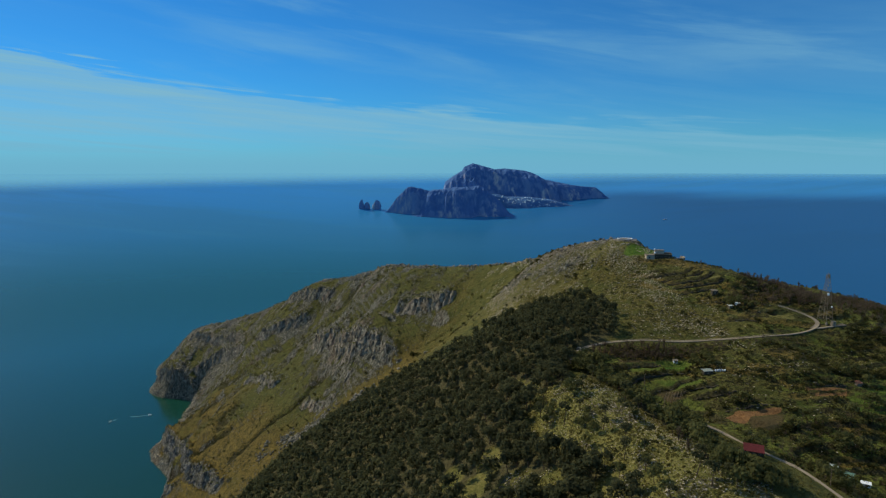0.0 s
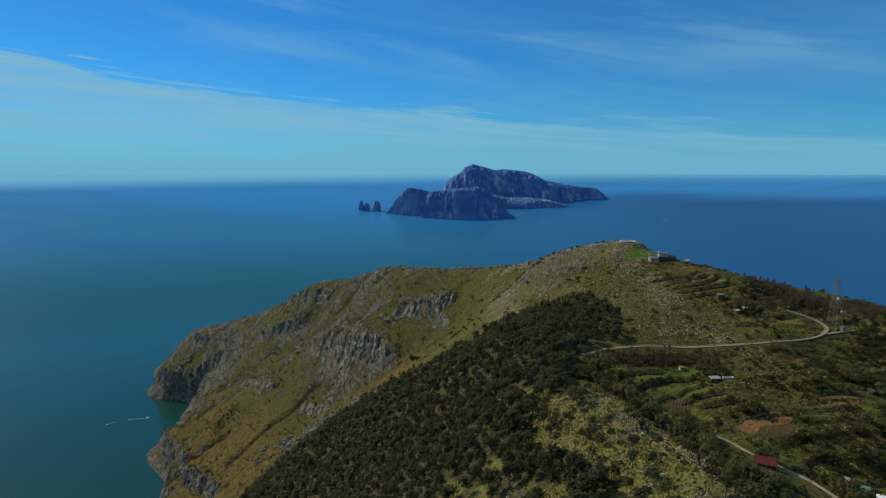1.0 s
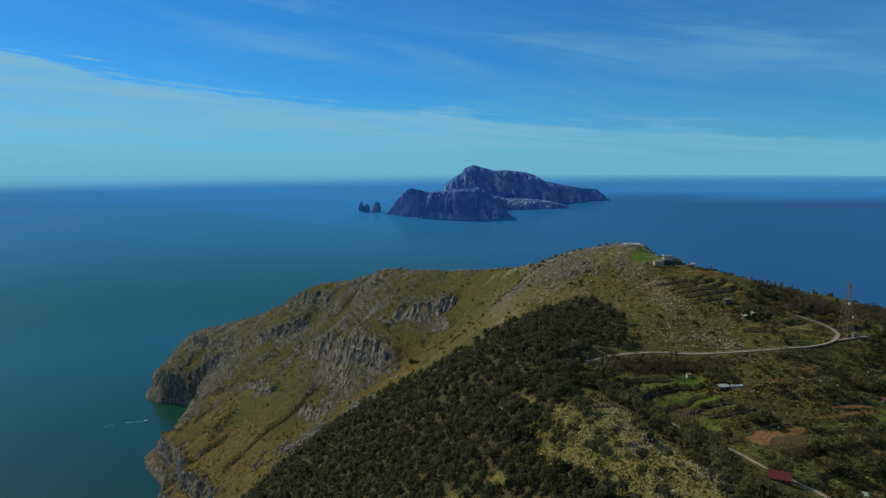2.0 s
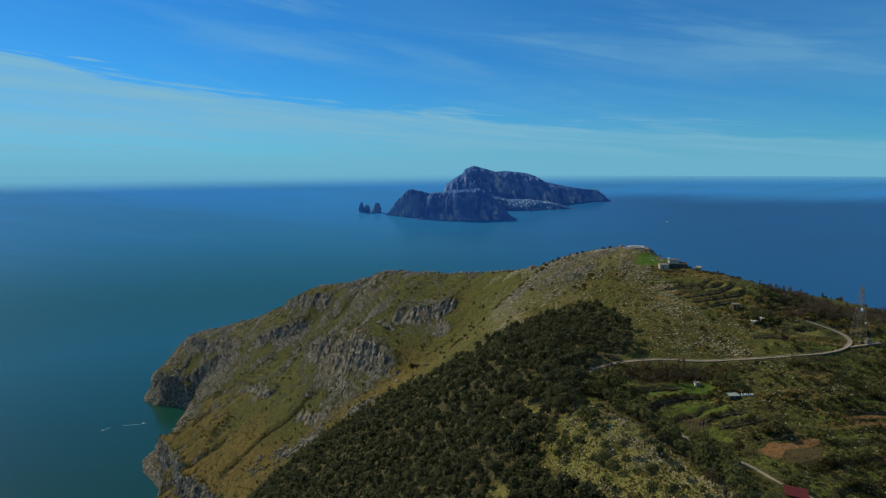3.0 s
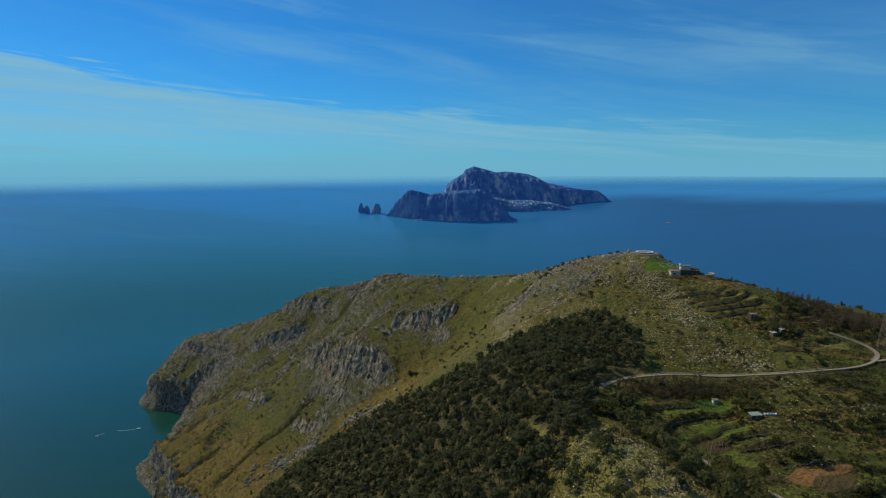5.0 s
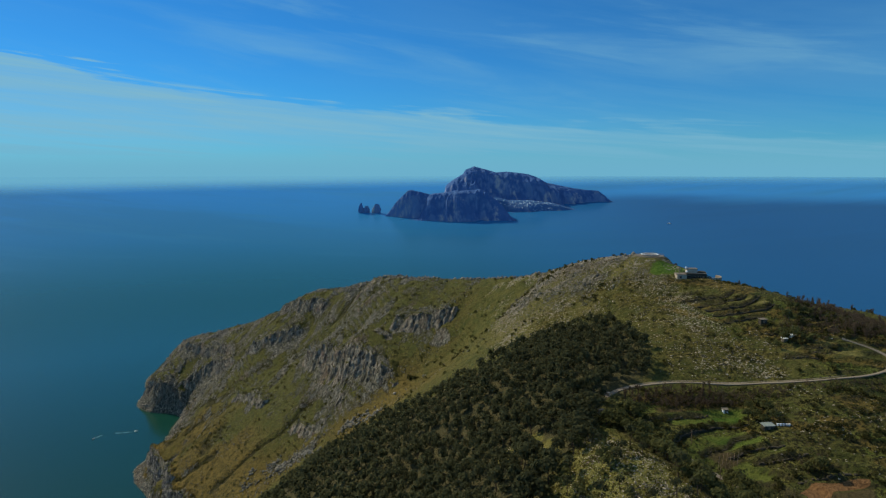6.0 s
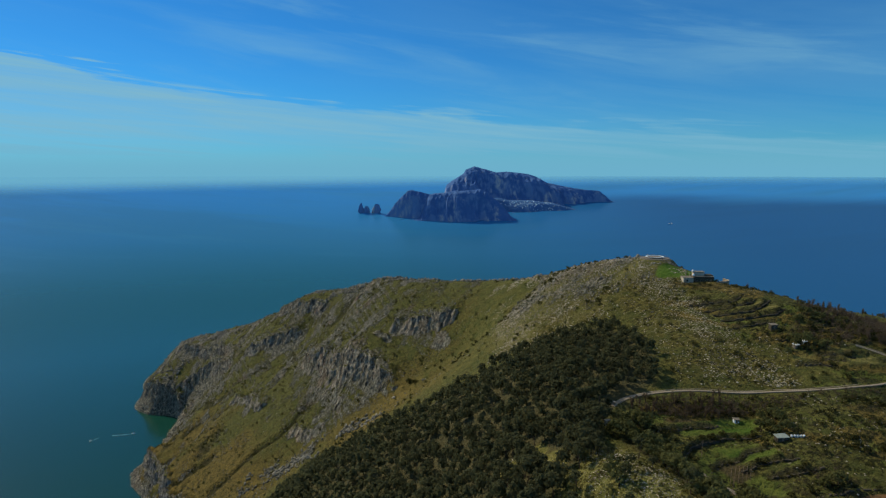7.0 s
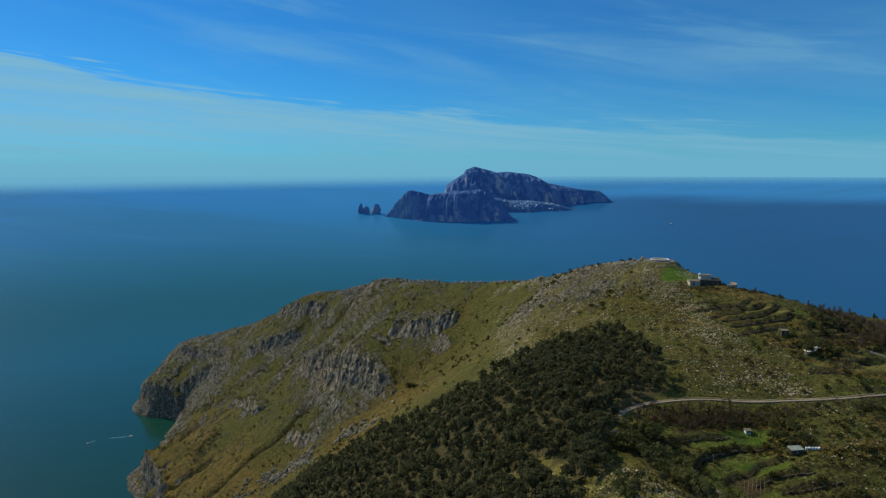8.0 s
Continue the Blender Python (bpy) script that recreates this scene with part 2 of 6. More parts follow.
def ground_material():
    k = Nodes("hillside")
    p = k.place()
    big, mid, small, tiny = k.noise(p, 60, 4), k.noise(p, 8, 5, 0.62), k.noise(p, 1.7, 5, 0.68), k.noise(p, 0.5, 3, 0.7)
    grass = k.mix(k.ramp(mid, 0.35, 0.66), (0.070, 0.082, 0.022), (0.148, 0.146, 0.040))
    dry = k.mix(k.ramp(small, 0.3, 0.7), (0.132, 0.102, 0.027), (0.224, 0.168, 0.047))
    turf = k.mix(k.ramp(k.calc("ADD", k.mask("dry"), k.calc("MULTIPLY", k.calc("SUBTRACT", mid, 0.5), 0.9)), 0.25, 0.90), grass, dry)
    lush = k.mix(k.ramp(mid, 0.3, 0.7), (0.078, 0.106, 0.021), (0.165, 0.186, 0.040))
    turf = k.mix(k.ramp(k.calc("ADD", k.mask("lush"), k.calc("MULTIPLY", k.calc("SUBTRACT", mid, 0.5), 0.6)), 0.25, 0.75), turf, lush)
    blotch = k.noise(p, 4.2, 4, 0.7)
    turf = k.mix(k.calc("MULTIPLY", k.ramp(blotch, 0.50, 0.60), 0.45), turf, k.mix(0.5, grass, (0.040, 0.042, 0.014)))
    tufts = k.ramp(k.calc("ADD", k.calc("MULTIPLY", small, 0.75), k.calc("MULTIPLY", mid, 0.35)), 0.52, 0.62)
    turf = k.mix(k.calc("MULTIPLY", tufts, k.mask("scrub")), turf, (0.032, 0.034, 0.012))
    turf = k.mix(k.calc("MULTIPLY", k.ramp(k.calc("ADD", k.mask("furrow"), k.calc("MULTIPLY", k.calc("SUBTRACT", k.calc("ADD", k.calc("MULTIPLY", mid, 0.5), k.calc("MULTIPLY", small, 0.5)), 0.5), 2.6)), 0.42, 0.75), 0.8), turf, (0.032, 0.034, 0.016))
    # Terrace walls darkened: dark stone and growth, plus the shade on their fronts.
    turf = k.mix(k.calc("MULTIPLY", k.mask("wall"), 0.75), turf, (0.046, 0.042, 0.026))
    turf = k.mix(k.calc("MULTIPLY", k.mask("woods"), 0.85), turf, (0.085, 0.080, 0.042))
    turf = k.mix(k.calc("MULTIPLY", k.mask("straw"), k.ramp(mid, 0.3, 0.62, 0.35, 1.0)), turf, k.mix(k.ramp(small, 0.3, 0.7), (0.138, 0.136, 0.042), (0.275, 0.255, 0.088)))
    turf = k.mix(k.calc("MULTIPLY", k.mask("mown"), k.ramp(small, 0.2, 0.6, 0.75, 1.0)), turf, k.mix(k.ramp(mid, 0.3, 0.7), (0.040, 0.100, 0.012), (0.085, 0.155, 0.022)))
    turf = k.mix(k.calc("MULTIPLY", k.mask("dark_earth"), 0.8), turf, k.mix(k.ramp(small, 0.3, 0.7), (0.072, 0.055, 0.028), (0.118, 0.092, 0.046)))
    cracks = k.noise(p, 2.6, 5, 0.7, (1.0, 1.0, 0.22))
    rock = k.mix(k.ramp(cracks, 0.38, 0.68), (0.058, 0.061, 0.050), (0.305, 0.305, 0.25))
    rock = k.mix(k.calc("MULTIPLY", k.ramp(big, 0.56, 0.7), 0.3), rock, (0.24, 0.15, 0.09))
    stony = k.calc("ADD", k.mask("rock"), k.calc("MULTIPLY", k.calc("SUBTRACT", small, 0.5), 1.5))
    stony = k.calc("ADD", stony, k.calc("MULTIPLY", k.calc("SUBTRACT", tiny, 0.5), 0.5))
    steep = k.ramp(k.steep(), 0.72, 0.42, 0.0, 0.45)
    bare = k.ramp(k.calc("ADD", stony, steep), 0.52, 0.68)
    colour = k.mix(bare, turf, rock)
    soil = k.mix(k.ramp(small, 0.3, 0.7), (0.165, 0.092, 0.040), (0.270, 0.155, 0.070))
    colour = k.mix(k.ramp(k.mask("soil"), 0.4, 0.6), colour, soil)
    relief = k.calc("ADD", k.calc("MULTIPLY", small, 0.8), k.calc("MULTIPLY", tiny, 0.35))
    return k.done(colour, 0.95, k.calc("ADD", k.calc("ADD", relief, k.calc("MULTIPLY", blotch, 1.2)), k.calc("MULTIPLY", k.calc("MULTIPLY", cracks, bare), 2.5)), 2.4, 1.0, gloss=0.1)


def sea_material():
    k = Nodes("sea_water")
    p = k.place()
    swell = k.noise(p, 38, 5, 0.6, (1.0, 0.45, 1.0))
    ripple = k.noise(p, 7, 4, 0.6, (1.0, 0.5, 1.0))
    slick = k.noise(p, 520, 5, 0.6, (0.22, 1.0, 1.0))
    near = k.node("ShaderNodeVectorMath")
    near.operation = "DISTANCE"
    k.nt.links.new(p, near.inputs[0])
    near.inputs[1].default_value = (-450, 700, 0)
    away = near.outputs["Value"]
    rim = k.node("ShaderNodeVectorMath")
    rim.operation = "DISTANCE"
    k.nt.links.new(p, rim.inputs[0])
    rim.inputs[1].default_value = (0.2, 40.0, 501.5)
    out = rim.outputs["Value"]
    s = k.nt.nodes.new("ShaderNodeSeparateXYZ")
    k.nt.links.new(p, s.inputs[0])
    streak = k.noise(p, 150, 5, 0.62, (0.16, 1.0, 1.0))
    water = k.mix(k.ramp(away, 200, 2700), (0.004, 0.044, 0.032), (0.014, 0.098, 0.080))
    # Far water brightened in its colour, as haze and mirrored sky would.
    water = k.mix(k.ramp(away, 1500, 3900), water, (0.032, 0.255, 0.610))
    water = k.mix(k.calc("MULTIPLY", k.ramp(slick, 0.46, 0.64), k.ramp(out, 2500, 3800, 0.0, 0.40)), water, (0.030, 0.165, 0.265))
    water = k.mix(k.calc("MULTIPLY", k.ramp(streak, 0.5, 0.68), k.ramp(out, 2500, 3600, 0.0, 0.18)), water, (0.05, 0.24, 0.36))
    # Dimmer sky reflection away from the sun, painted deeper blue in wind lanes; it pales again toward the horizon.
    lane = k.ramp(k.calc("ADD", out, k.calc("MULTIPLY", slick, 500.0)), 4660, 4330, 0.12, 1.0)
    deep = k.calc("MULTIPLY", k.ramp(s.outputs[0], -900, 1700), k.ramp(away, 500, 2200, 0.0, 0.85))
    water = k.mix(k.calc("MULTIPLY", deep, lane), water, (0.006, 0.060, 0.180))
    relief = k.calc("ADD", swell, k.calc("MULTIPLY", ripple, 0.35))
    mat = k.done(water, 0.2, relief, 1.6, 0.25, gloss=0.28)
    # Horizon haze, put in as fading alpha over the last kilometres, sooner on the sunny side.
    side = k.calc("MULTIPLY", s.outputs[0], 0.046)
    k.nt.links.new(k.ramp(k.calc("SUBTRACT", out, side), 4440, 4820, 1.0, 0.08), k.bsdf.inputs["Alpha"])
    return mat


# Island rock and growth, with the blue haze of distance put into the colours.
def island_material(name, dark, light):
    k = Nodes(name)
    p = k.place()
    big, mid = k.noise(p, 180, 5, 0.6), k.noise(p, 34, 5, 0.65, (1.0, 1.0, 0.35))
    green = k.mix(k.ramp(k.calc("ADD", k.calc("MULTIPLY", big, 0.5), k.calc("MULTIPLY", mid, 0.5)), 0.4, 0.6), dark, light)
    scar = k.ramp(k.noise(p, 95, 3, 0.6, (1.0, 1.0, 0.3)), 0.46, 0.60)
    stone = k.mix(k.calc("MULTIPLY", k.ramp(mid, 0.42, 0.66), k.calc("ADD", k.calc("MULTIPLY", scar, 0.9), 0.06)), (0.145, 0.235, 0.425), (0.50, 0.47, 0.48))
    # Steep faces paler, tops darker: bare rock, plus haze over the shaded side.
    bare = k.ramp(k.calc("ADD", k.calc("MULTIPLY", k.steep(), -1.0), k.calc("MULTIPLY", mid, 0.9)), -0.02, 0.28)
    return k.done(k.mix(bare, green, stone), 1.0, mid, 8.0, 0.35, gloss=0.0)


GROUND, SEA = ground_material(), sea_material()
ISLAND = island_material("haze_blue_island", (0.064, 0.142, 0.330), (0.084, 0.168, 0.365))
GARDENS = island_material("haze_blue_wooded_gardens", (0.060, 0.140, 0.300), (0.085, 0.180, 0.350))

# ---- the headland: one sheet of ground over its ridges, flanks and shores ----
CREST = [(640, 300, 300), (450, 380, 362), (316, 432, 401), (290, 452, 407), (270, 462, 410), (250, 460, 413), (228, 455, 417), (206, 453, 422),
         (188, 454, 428), (172, 464, 433), (160, 476, 438), (147, 489, 443), (134, 520, 436), (113, 560, 426), (100, 610, 411), (75, 690, 390),
         (26, 790, 369), (-19, 850, 361), (-80, 919, 352), (-160, 1040, 313), (-205, 1105, 298), (-240, 1148, 280), (-266, 1176, 258), (-300, 1212, 240), (-368, 1280, 206), (-434, 1330, 170),
         (-540, 1410, 128), (-621, 1474, 100)]
NORTH_SIDE = [(330, 500, 350), (280, 500, 378), (235, 495, 388), (200, 500, 398), (178, 520, 405), (160, 560, 400), (142, 610, 382), (110, 700, 360),
              (62, 800, 335), (15, 870, 330), (-45, 940, 322), (-120, 1070, 280), (-205, 1200, 236), (-320, 1330, 160)]
SOUTH_SHORE = [(-720, 1540, 0), (-672, 1390, 0), (-637, 1295, 0), (-598, 1280, 0), (-556, 1272, 0), (-521, 1162, 0),
               (-510, 1100, 0), (-524, 1062, 0), (-522, 1030, 0), (-500, 990, 0), (-474, 964, 0), (-441, 924, 0), (-428, 874, 0), (-415, 780, 0),
               (-400, 650, 0), (-380, 480, 0), (-360, 300, 0), (-350, 80, 0), (-350, -150, 0)]
NORTH_SHORE = [(-560, 1640, 0), (-330, 1590, 0), (-60, 1440, 0), (180, 1230, 0), (400, 1000, 0), (620, 820, 0), (800, 650, 0)]
FLANK = [(147, 478, 441), (138, 486, 442), (-97, 737, 300), (-133, 780, 262), (-248, 849, 187), (-419, 1234, 140), (-210, 1020, 253), (-143, 952, 296),
         (-148, 711, 212), (-261, 791, 163), (-361, 849, 113), (-421, 1112, 101), (-214, 738, 178), (-30, 741, 343),
         (8, 647, 329), (-35, 523, 322), (-20, 519, 334), (80, 612, 391), (84, 475, 410), (-338, 1200, 218),
         (-480, 1030, 33), (-440, 980, 54), (-605, 1290, 22), (-640, 1380, 48), (-250, 560, 120), (-200, 380, 200)]
FOREST_RIB = [(102, 424, 408), (55, 384, 400), (21, 366, 383), (56, 335, 399), (33, 331, 383), (5, 350, 362),
              (17, 276, 373), (27, 269, 377), (-7, 290, 358), (-41, 338, 333), (-100, 420, 299), (-84, 413, 309), (41, 249, 385),
              (58, 267, 401), (67, 258, 404), (80, 207, 401), (80, 180, 402), (62, 203, 394), (17, 234, 370), (-60, 220, 320)]
BOWL = [(106, 223, 395), (134, 216, 388), (155, 229, 380), (138, 262, 387), (136, 270, 387), (107, 277, 384),
        (184, 283, 392), (203, 316, 398), (188, 303, 402), (202, 281, 392), (174, 242, 383), (151, 245, 385),
        (135, 302, 394), (131, 321, 394), (119, 333, 399), (83, 336, 399), (69, 311, 397), (177, 331, 407),
        (224, 345, 412), (236, 329, 407), (123, 365, 408), (157, 391, 421), (176, 365, 416), (195, 358, 418)]
BACK = [(213, 370, 419), (176, 406, 432), (262, 430, 410), (290, 300, 392), (330, 200, 360), (200, 150, 372),
        (90, 100, 395), (60, 0, 400), (0, 60, 350), (150, -100, 385), (420, 0, 300), (-150, 50, 230), (600, 100, 230), (700, -150, 200), (-180, -150, 230)]


def spline_surface(points, x, y):
    """A thin plate bent through the ridges, flanks and shores."""
    pts = np.array(points, float)
    px, py, pz = pts[:, 0] / 100, pts[:, 1] / 100, pts[:, 2]

    def kernel(dx, dy):
        r2 = dx * dx + dy * dy
        return 0.5 * r2 * np.log(r2 + 1e-9)

    k = len(pts)
    a = np.zeros((k + 3, k + 3))
    a[:k, :k] = kernel(px[:, None] - px, py[:, None] - py) + 0.004 * np.eye(k)
    a[:k, k:] = np.stack([np.ones(k), px, py], 1)
    a[k:, :k] = a[:k, k:].T
    w = np.linalg.solve(a, np.r_[pz, 0, 0, 0])
    shape = np.shape(x)
    fx, fy = np.ravel(x) / 100, np.ravel(y) / 100
    out = w[k] + w[k + 1] * fx + w[k + 2] * fy
    for n in range(k):
        out += w[n] * kernel(fx - px[n], fy - py[n])
    return out.reshape(shape)


OFF = [(x - 70, y - 10, -45) for x, y, _ in SOUTH_SHORE] + [(x + 70, y + 60, -45) for x, y, _ in NORTH_SHORE]


def denser(line, step=32.0):
    """A ridge or shore line with points every few metres along a smooth curve."""
    pts = np.array(line, float)
    run = np.r_[0, np.cumsum(np.hypot(*np.diff(pts[:, :2], axis=0).T))]
    at = np.unique(np.r_[run, np.arange(0, run[-1], step)])
    out = np.stack([np.interp(at, run, c) for c in pts.T], 1)
    keep = np.isin(at, run)
    for _ in range(2):
        mid = out.copy()
        mid[1:-1] = 0.25 * out[:-2] + 0.5 * out[1:-1] + 0.25 * out[2:]
        out = np.where(keep[:, None], out, mid)
    return [tuple(q) for q in out]


GUIDE = denser(CREST) + denser(NORTH_SIDE, 60.0) + SOUTH_SHORE + NORTH_SHORE + FLANK + FOREST_RIB + BOWL + BACK + OFF

UPPER_ROAD = [(75, 330), (83, 338), (94, 342), (108, 343), (123, 342), (150, 337), (162, 333), (175, 331), (189, 333), (200, 335.5), (209, 338),
              (214.5, 340.8), (217.3, 343.5), (217.5, 346.5), (215.7, 350), (212, 354), (207.5, 357), (202, 360)]
SIDE_ROAD = [(213, 339.6), (218, 340), (224, 341), (231, 342)]
LOWER_ROAD = [(98, 289), (103, 285), (108, 282), (113, 275), (116.5, 263), (119.5, 250), (121, 237), (127, 227), (133, 219), (134, 207), (132, 190), (129, 165)]

GX = np.concatenate([np.arange(-760, -640, 5.0), np.arange(-640, -180, 2.7), np.arange(-180, 90, 2.0), np.arange(90, 250, 1.3), np.arange(250, 320, 2.0), np.arange(320, 800, 6.0)])
GY = np.concatenate([np.arange(-160, 160, 6.0), np.arange(160, 420, 1.3), np.arange(420, 560, 1.7), np.arange(560, 1100, 2.5), np.arange(1100, 1660, 4.0)])
XX, YY = np.meshgrid(GX, GY)
BASE = spline_surface(GUIDE, XX, YY)

# Plan of the surfaces: corners of each patch.
FOREST = [(99, 434), (108, 411), (109, 381), (102, 352), (82, 330), (68, 318), (62, 298), (58, 286), (45, 284), (38, 268), (36, 250),
          (46, 230), (55, 214), (62, 203), (66, 190), (60, 178), (46, 172), (40, 160), (-60, 160), (-200, 300), (-330, 480),
          (-300, 620), (-236, 615), (-165, 575), (-108, 506), (-70, 464), (-40, 452), (-12, 430), (20, 420), (50, 434), (80, 441)]
BELT = [(74, 304), (88, 298), (89, 284), (90, 270), (92, 258), (94, 244), (98, 232), (100, 214), (94, 206), (89, 216), (85, 232), (81, 248), (78, 264), (77, 282), (72, 298)]
BARE_SPUR = [(40, 250), (40, 270), (48, 284), (60, 290), (70, 288), (76, 262), (88, 225), (100, 190), (104, 165), (56, 165), (62, 195), (50, 230)]
TERRACED = [(150, 452), (215, 448), (270, 440), (300, 400), (300, 200), (190, 195), (140, 225), (122, 262), (104, 284), (80, 312), (90, 332),
            (150, 330), (185, 337), (166, 372), (138, 398), (131, 425), (140, 446)]
OPENINGS = [(27, 312, 4, 6), (40, 310, 3, 5), (21, 254, 6, 11), (13, 238, 6, 9), (28, 226, 7, 10), (4, 256, 5, 9), (44, 296, 6, 8), (57, 193, 8, 9), (70, 190, 8, 10), (40, 214, 6, 8)]  # glades: x, y, reach
STONE_BAND = [(133, 478), (134, 452), (136, 436), (140, 405), (146, 376), (150, 354), (154, 344)]
STEP_FIELDS = [[(138, 390), (138, 424), (180, 428), (198, 404), (192, 384), (150, 386)], [(82, 300), (84, 326), (140, 326), (146, 286), (116, 284), (95, 292)]]
HILL_STEPS = [  # terrace walls, the lower bench to the right of the line, and the height
    ([(146, 425), (155, 420.5)], 1.3), ([(143, 418), (155.5, 412.3), (164, 408.5), (172, 414)], 1.5), ([(147.5, 407.7), (158.6, 404.6), (165.5, 403.3), (175, 406.2)], 1.6),
    ([(150, 402), (161, 398.8), (168.5, 396.5), (175.7, 399.4), (182, 404)], 1.9), ([(152, 396.3), (162.3, 393.6), (169.6, 391.8), (178.6, 391.5), (186, 395.2)], 1.9),
    ([(154, 389), (165, 387.5), (176, 386)], 1.4), ([(171, 373.7), (181, 371), (189, 373)], 1.6), ([(178, 376.5), (188, 377.5)], 1.2),
    ([(179.5, 353), (186.5, 352), (193, 350.5)], 1.5), ([(168, 352.3), (177, 350.5), (185.5, 346.8)], 1.5), ([(180, 358), (188, 354.5), (198, 353.5)], 1.3), ([(147, 415), (156, 409.5), (163, 406)], 1.1)]
GARDEN_STEPS = [
    ([(84, 311), (96, 316), (106, 319), (118, 320)], 2.4), ([(93, 295), (101, 306), (109, 310), (119, 313), (132, 311)], 3.0),
    ([(115, 293), (124, 296), (132, 295.5), (138, 294)], 2.6), ([(122, 289), (131, 288), (144, 288)], 2.4), ([(103, 292), (110, 298), (117, 299), (122, 303), (134, 303)], 1.6)]
STEPS = [(line, 1.5 * high) for line, high in HILL_STEPS] + [(line, 0.95 * high) for line, high in GARDEN_STEPS]
STONY = [(30, 446), (40, 520), (62, 620), (95, 625), (122, 560), (152, 500), (165, 470), (133, 425), (140, 398), (162, 372), (172, 348), (110, 346), (114, 385), (116, 425), (104, 444), (60, 440)]
PASTURE = [(143, 332), (184, 333), (214, 322), (200, 302), (172, 292), (150, 294), (141, 312)]
PALE_FIELDS = [[(169.5, 359), (179.5, 358.5), (179, 353), (169.5, 353.5)], [(187, 360), (198, 359.5), (196, 354), (187, 355)], [(185, 352), (203, 353.5), (207, 347.5), (189, 345.8)], [(163, 404), (174.5, 405), (177, 401), (168.7, 397.3), (162, 399)], [(179, 399), (189, 401.5), (184.3, 395.2), (174.3, 393.7)], [(180, 379.5), (189, 381.5), (187.5, 378), (179.5, 377)]]
BROWN_PLOTS = [[(130, 268), (137, 273), (148, 272), (158, 272.5), (156.5, 269.5), (141, 266.5), (136, 262), (132, 263)], [(177, 287.3), (198, 287.3), (197, 285.2), (177, 285.2)], [(180, 283.8), (196, 283.6), (195, 282), (179, 282)]]
# Darker tilled earth; the second paints the shaded lower half of the brown plot.
DARK_PLOTS = [[(107, 295), (115, 297.5), (120, 291), (112, 286)], [(140, 265.5), (157, 269), (151, 258), (137, 258)], [(97, 324), (108, 324), (108, 320), (96, 320)]]
GREEN_PLOTS = [  # corners and how fresh the green is
    ([(114, 288.5), (122, 289.5), (129, 281), (123.5, 276.5), (115, 281.5)], 0.12), ([(117, 324), (137, 323), (135, 318), (118, 319)], 0.5), ([(110, 306), (132, 303), (133, 297), (116, 297)], 0.5),
    ([(194, 281.5), (219, 289), (215, 268), (192, 270)], 0.6), ([(138, 461), (143, 471), (150, 474), (164, 468), (163, 456), (157, 450), (140, 456)], 1.0),
    ([(100, 320), (118, 322), (118, 314), (100, 312)], 0.3), ([(119, 318.5), (132, 318.5), (131, 312.5), (117, 313.5)], 0.9)]
NO_SCRUB = [q for q, _ in GREEN_PLOTS] + BROWN_PLOTS + DARK_PLOTS + PALE_FIELDS
SEA_CLIFFS = [  # upper edge along the slope (sea to the right), height, reach
    ([(-200, 900), (-166, 841), (-141, 799), (-118, 757), (-84, 701), (-60, 667), (-44, 640)], 27, 14),
    ([(-60, 744), (-40, 725), (-17, 707), (3, 694), (18, 686)], 16, 10),
    ([(-318, 958), (-292, 918), (-268, 880), (-234, 838)], 13, 9),
    ([(-345, 1085), (-300, 1050), (-262, 1034), (-225, 1026)], 17, 13),
    ([(-300, 1128), (-255, 1088), (-215, 1058), (-185, 1020)], 15, 12),
    ([(-655, 1346), (-608, 1304), (-562, 1292), (-540, 1268)], 30, 15),
    ([(-566, 1306), (-507, 1294), (-466, 1268), (-420, 1200), (-372, 1120)], 24, 15),
    ([(-618, 1425), (-560, 1374), (-500, 1326), (-440, 1268), (-392, 1196)], 17, 14),
    ([(-545, 1252), (-526, 1180), (-513, 1112)], 15, 10),
    ([(-502, 1078), (-494, 1036), (-472, 998), (-446, 968), (-416, 926), (-402, 874), (-388, 790)], 30, 13),
]
INNER_CLIFFS = [
    ([(-182, 752), (-156, 722), (-124, 690)], 12, 10),
    ([(-150, 770), (-128, 730), (-104, 690)], 10, 9),
    ([(-130, 960), (-90, 905), (-50, 880)], 10, 10),
    ([(-472, 984), (-430, 938), (-382, 856), (-337, 773), (-286, 718), (-252, 684)], 34, 13),
    ([(70, 705), (92, 640), (104, 590)], 8, 10),
]
CLIFFS = SEA_CLIFFS + INNER_CLIFFS
GULLIES = [[(-316, 992), (-340, 990), (-366, 998), (-430, 1085), (-540, 1240)], [(-352, 962), (-408, 993), (-470, 1090), (-530, 1176)],
           [(-120, 776), (-166, 765), (-199, 752), (-232, 743), (-290, 732)], [(-280, 798), (-299, 800), (-324, 801), (-370, 812), (-412, 825)],
           [(-300, 868), (-350, 880), (-415, 905)], [(-250, 905), (-300, 925), (-352, 940)]]
WOOD_EDGE = [(-30, 622), (-50, 616), (-87, 626), (-115, 648), (-147, 676), (-178, 693), (-216, 702)]
RIM = [(a, b) for a, b, _ in CREST[11:]]


def glades(x, y):
    """1 in the small openings of the wood."""
    out = np.zeros(np.shape(x))
    for a, b, rx, ry in OPENINGS:
        out = np.maximum(out, smooth(1.2, 0.8, np.hypot((x - a) / rx, (y - b) / ry) + 0.3 * fbm(x, y, 6, 2, 83)))
    return out


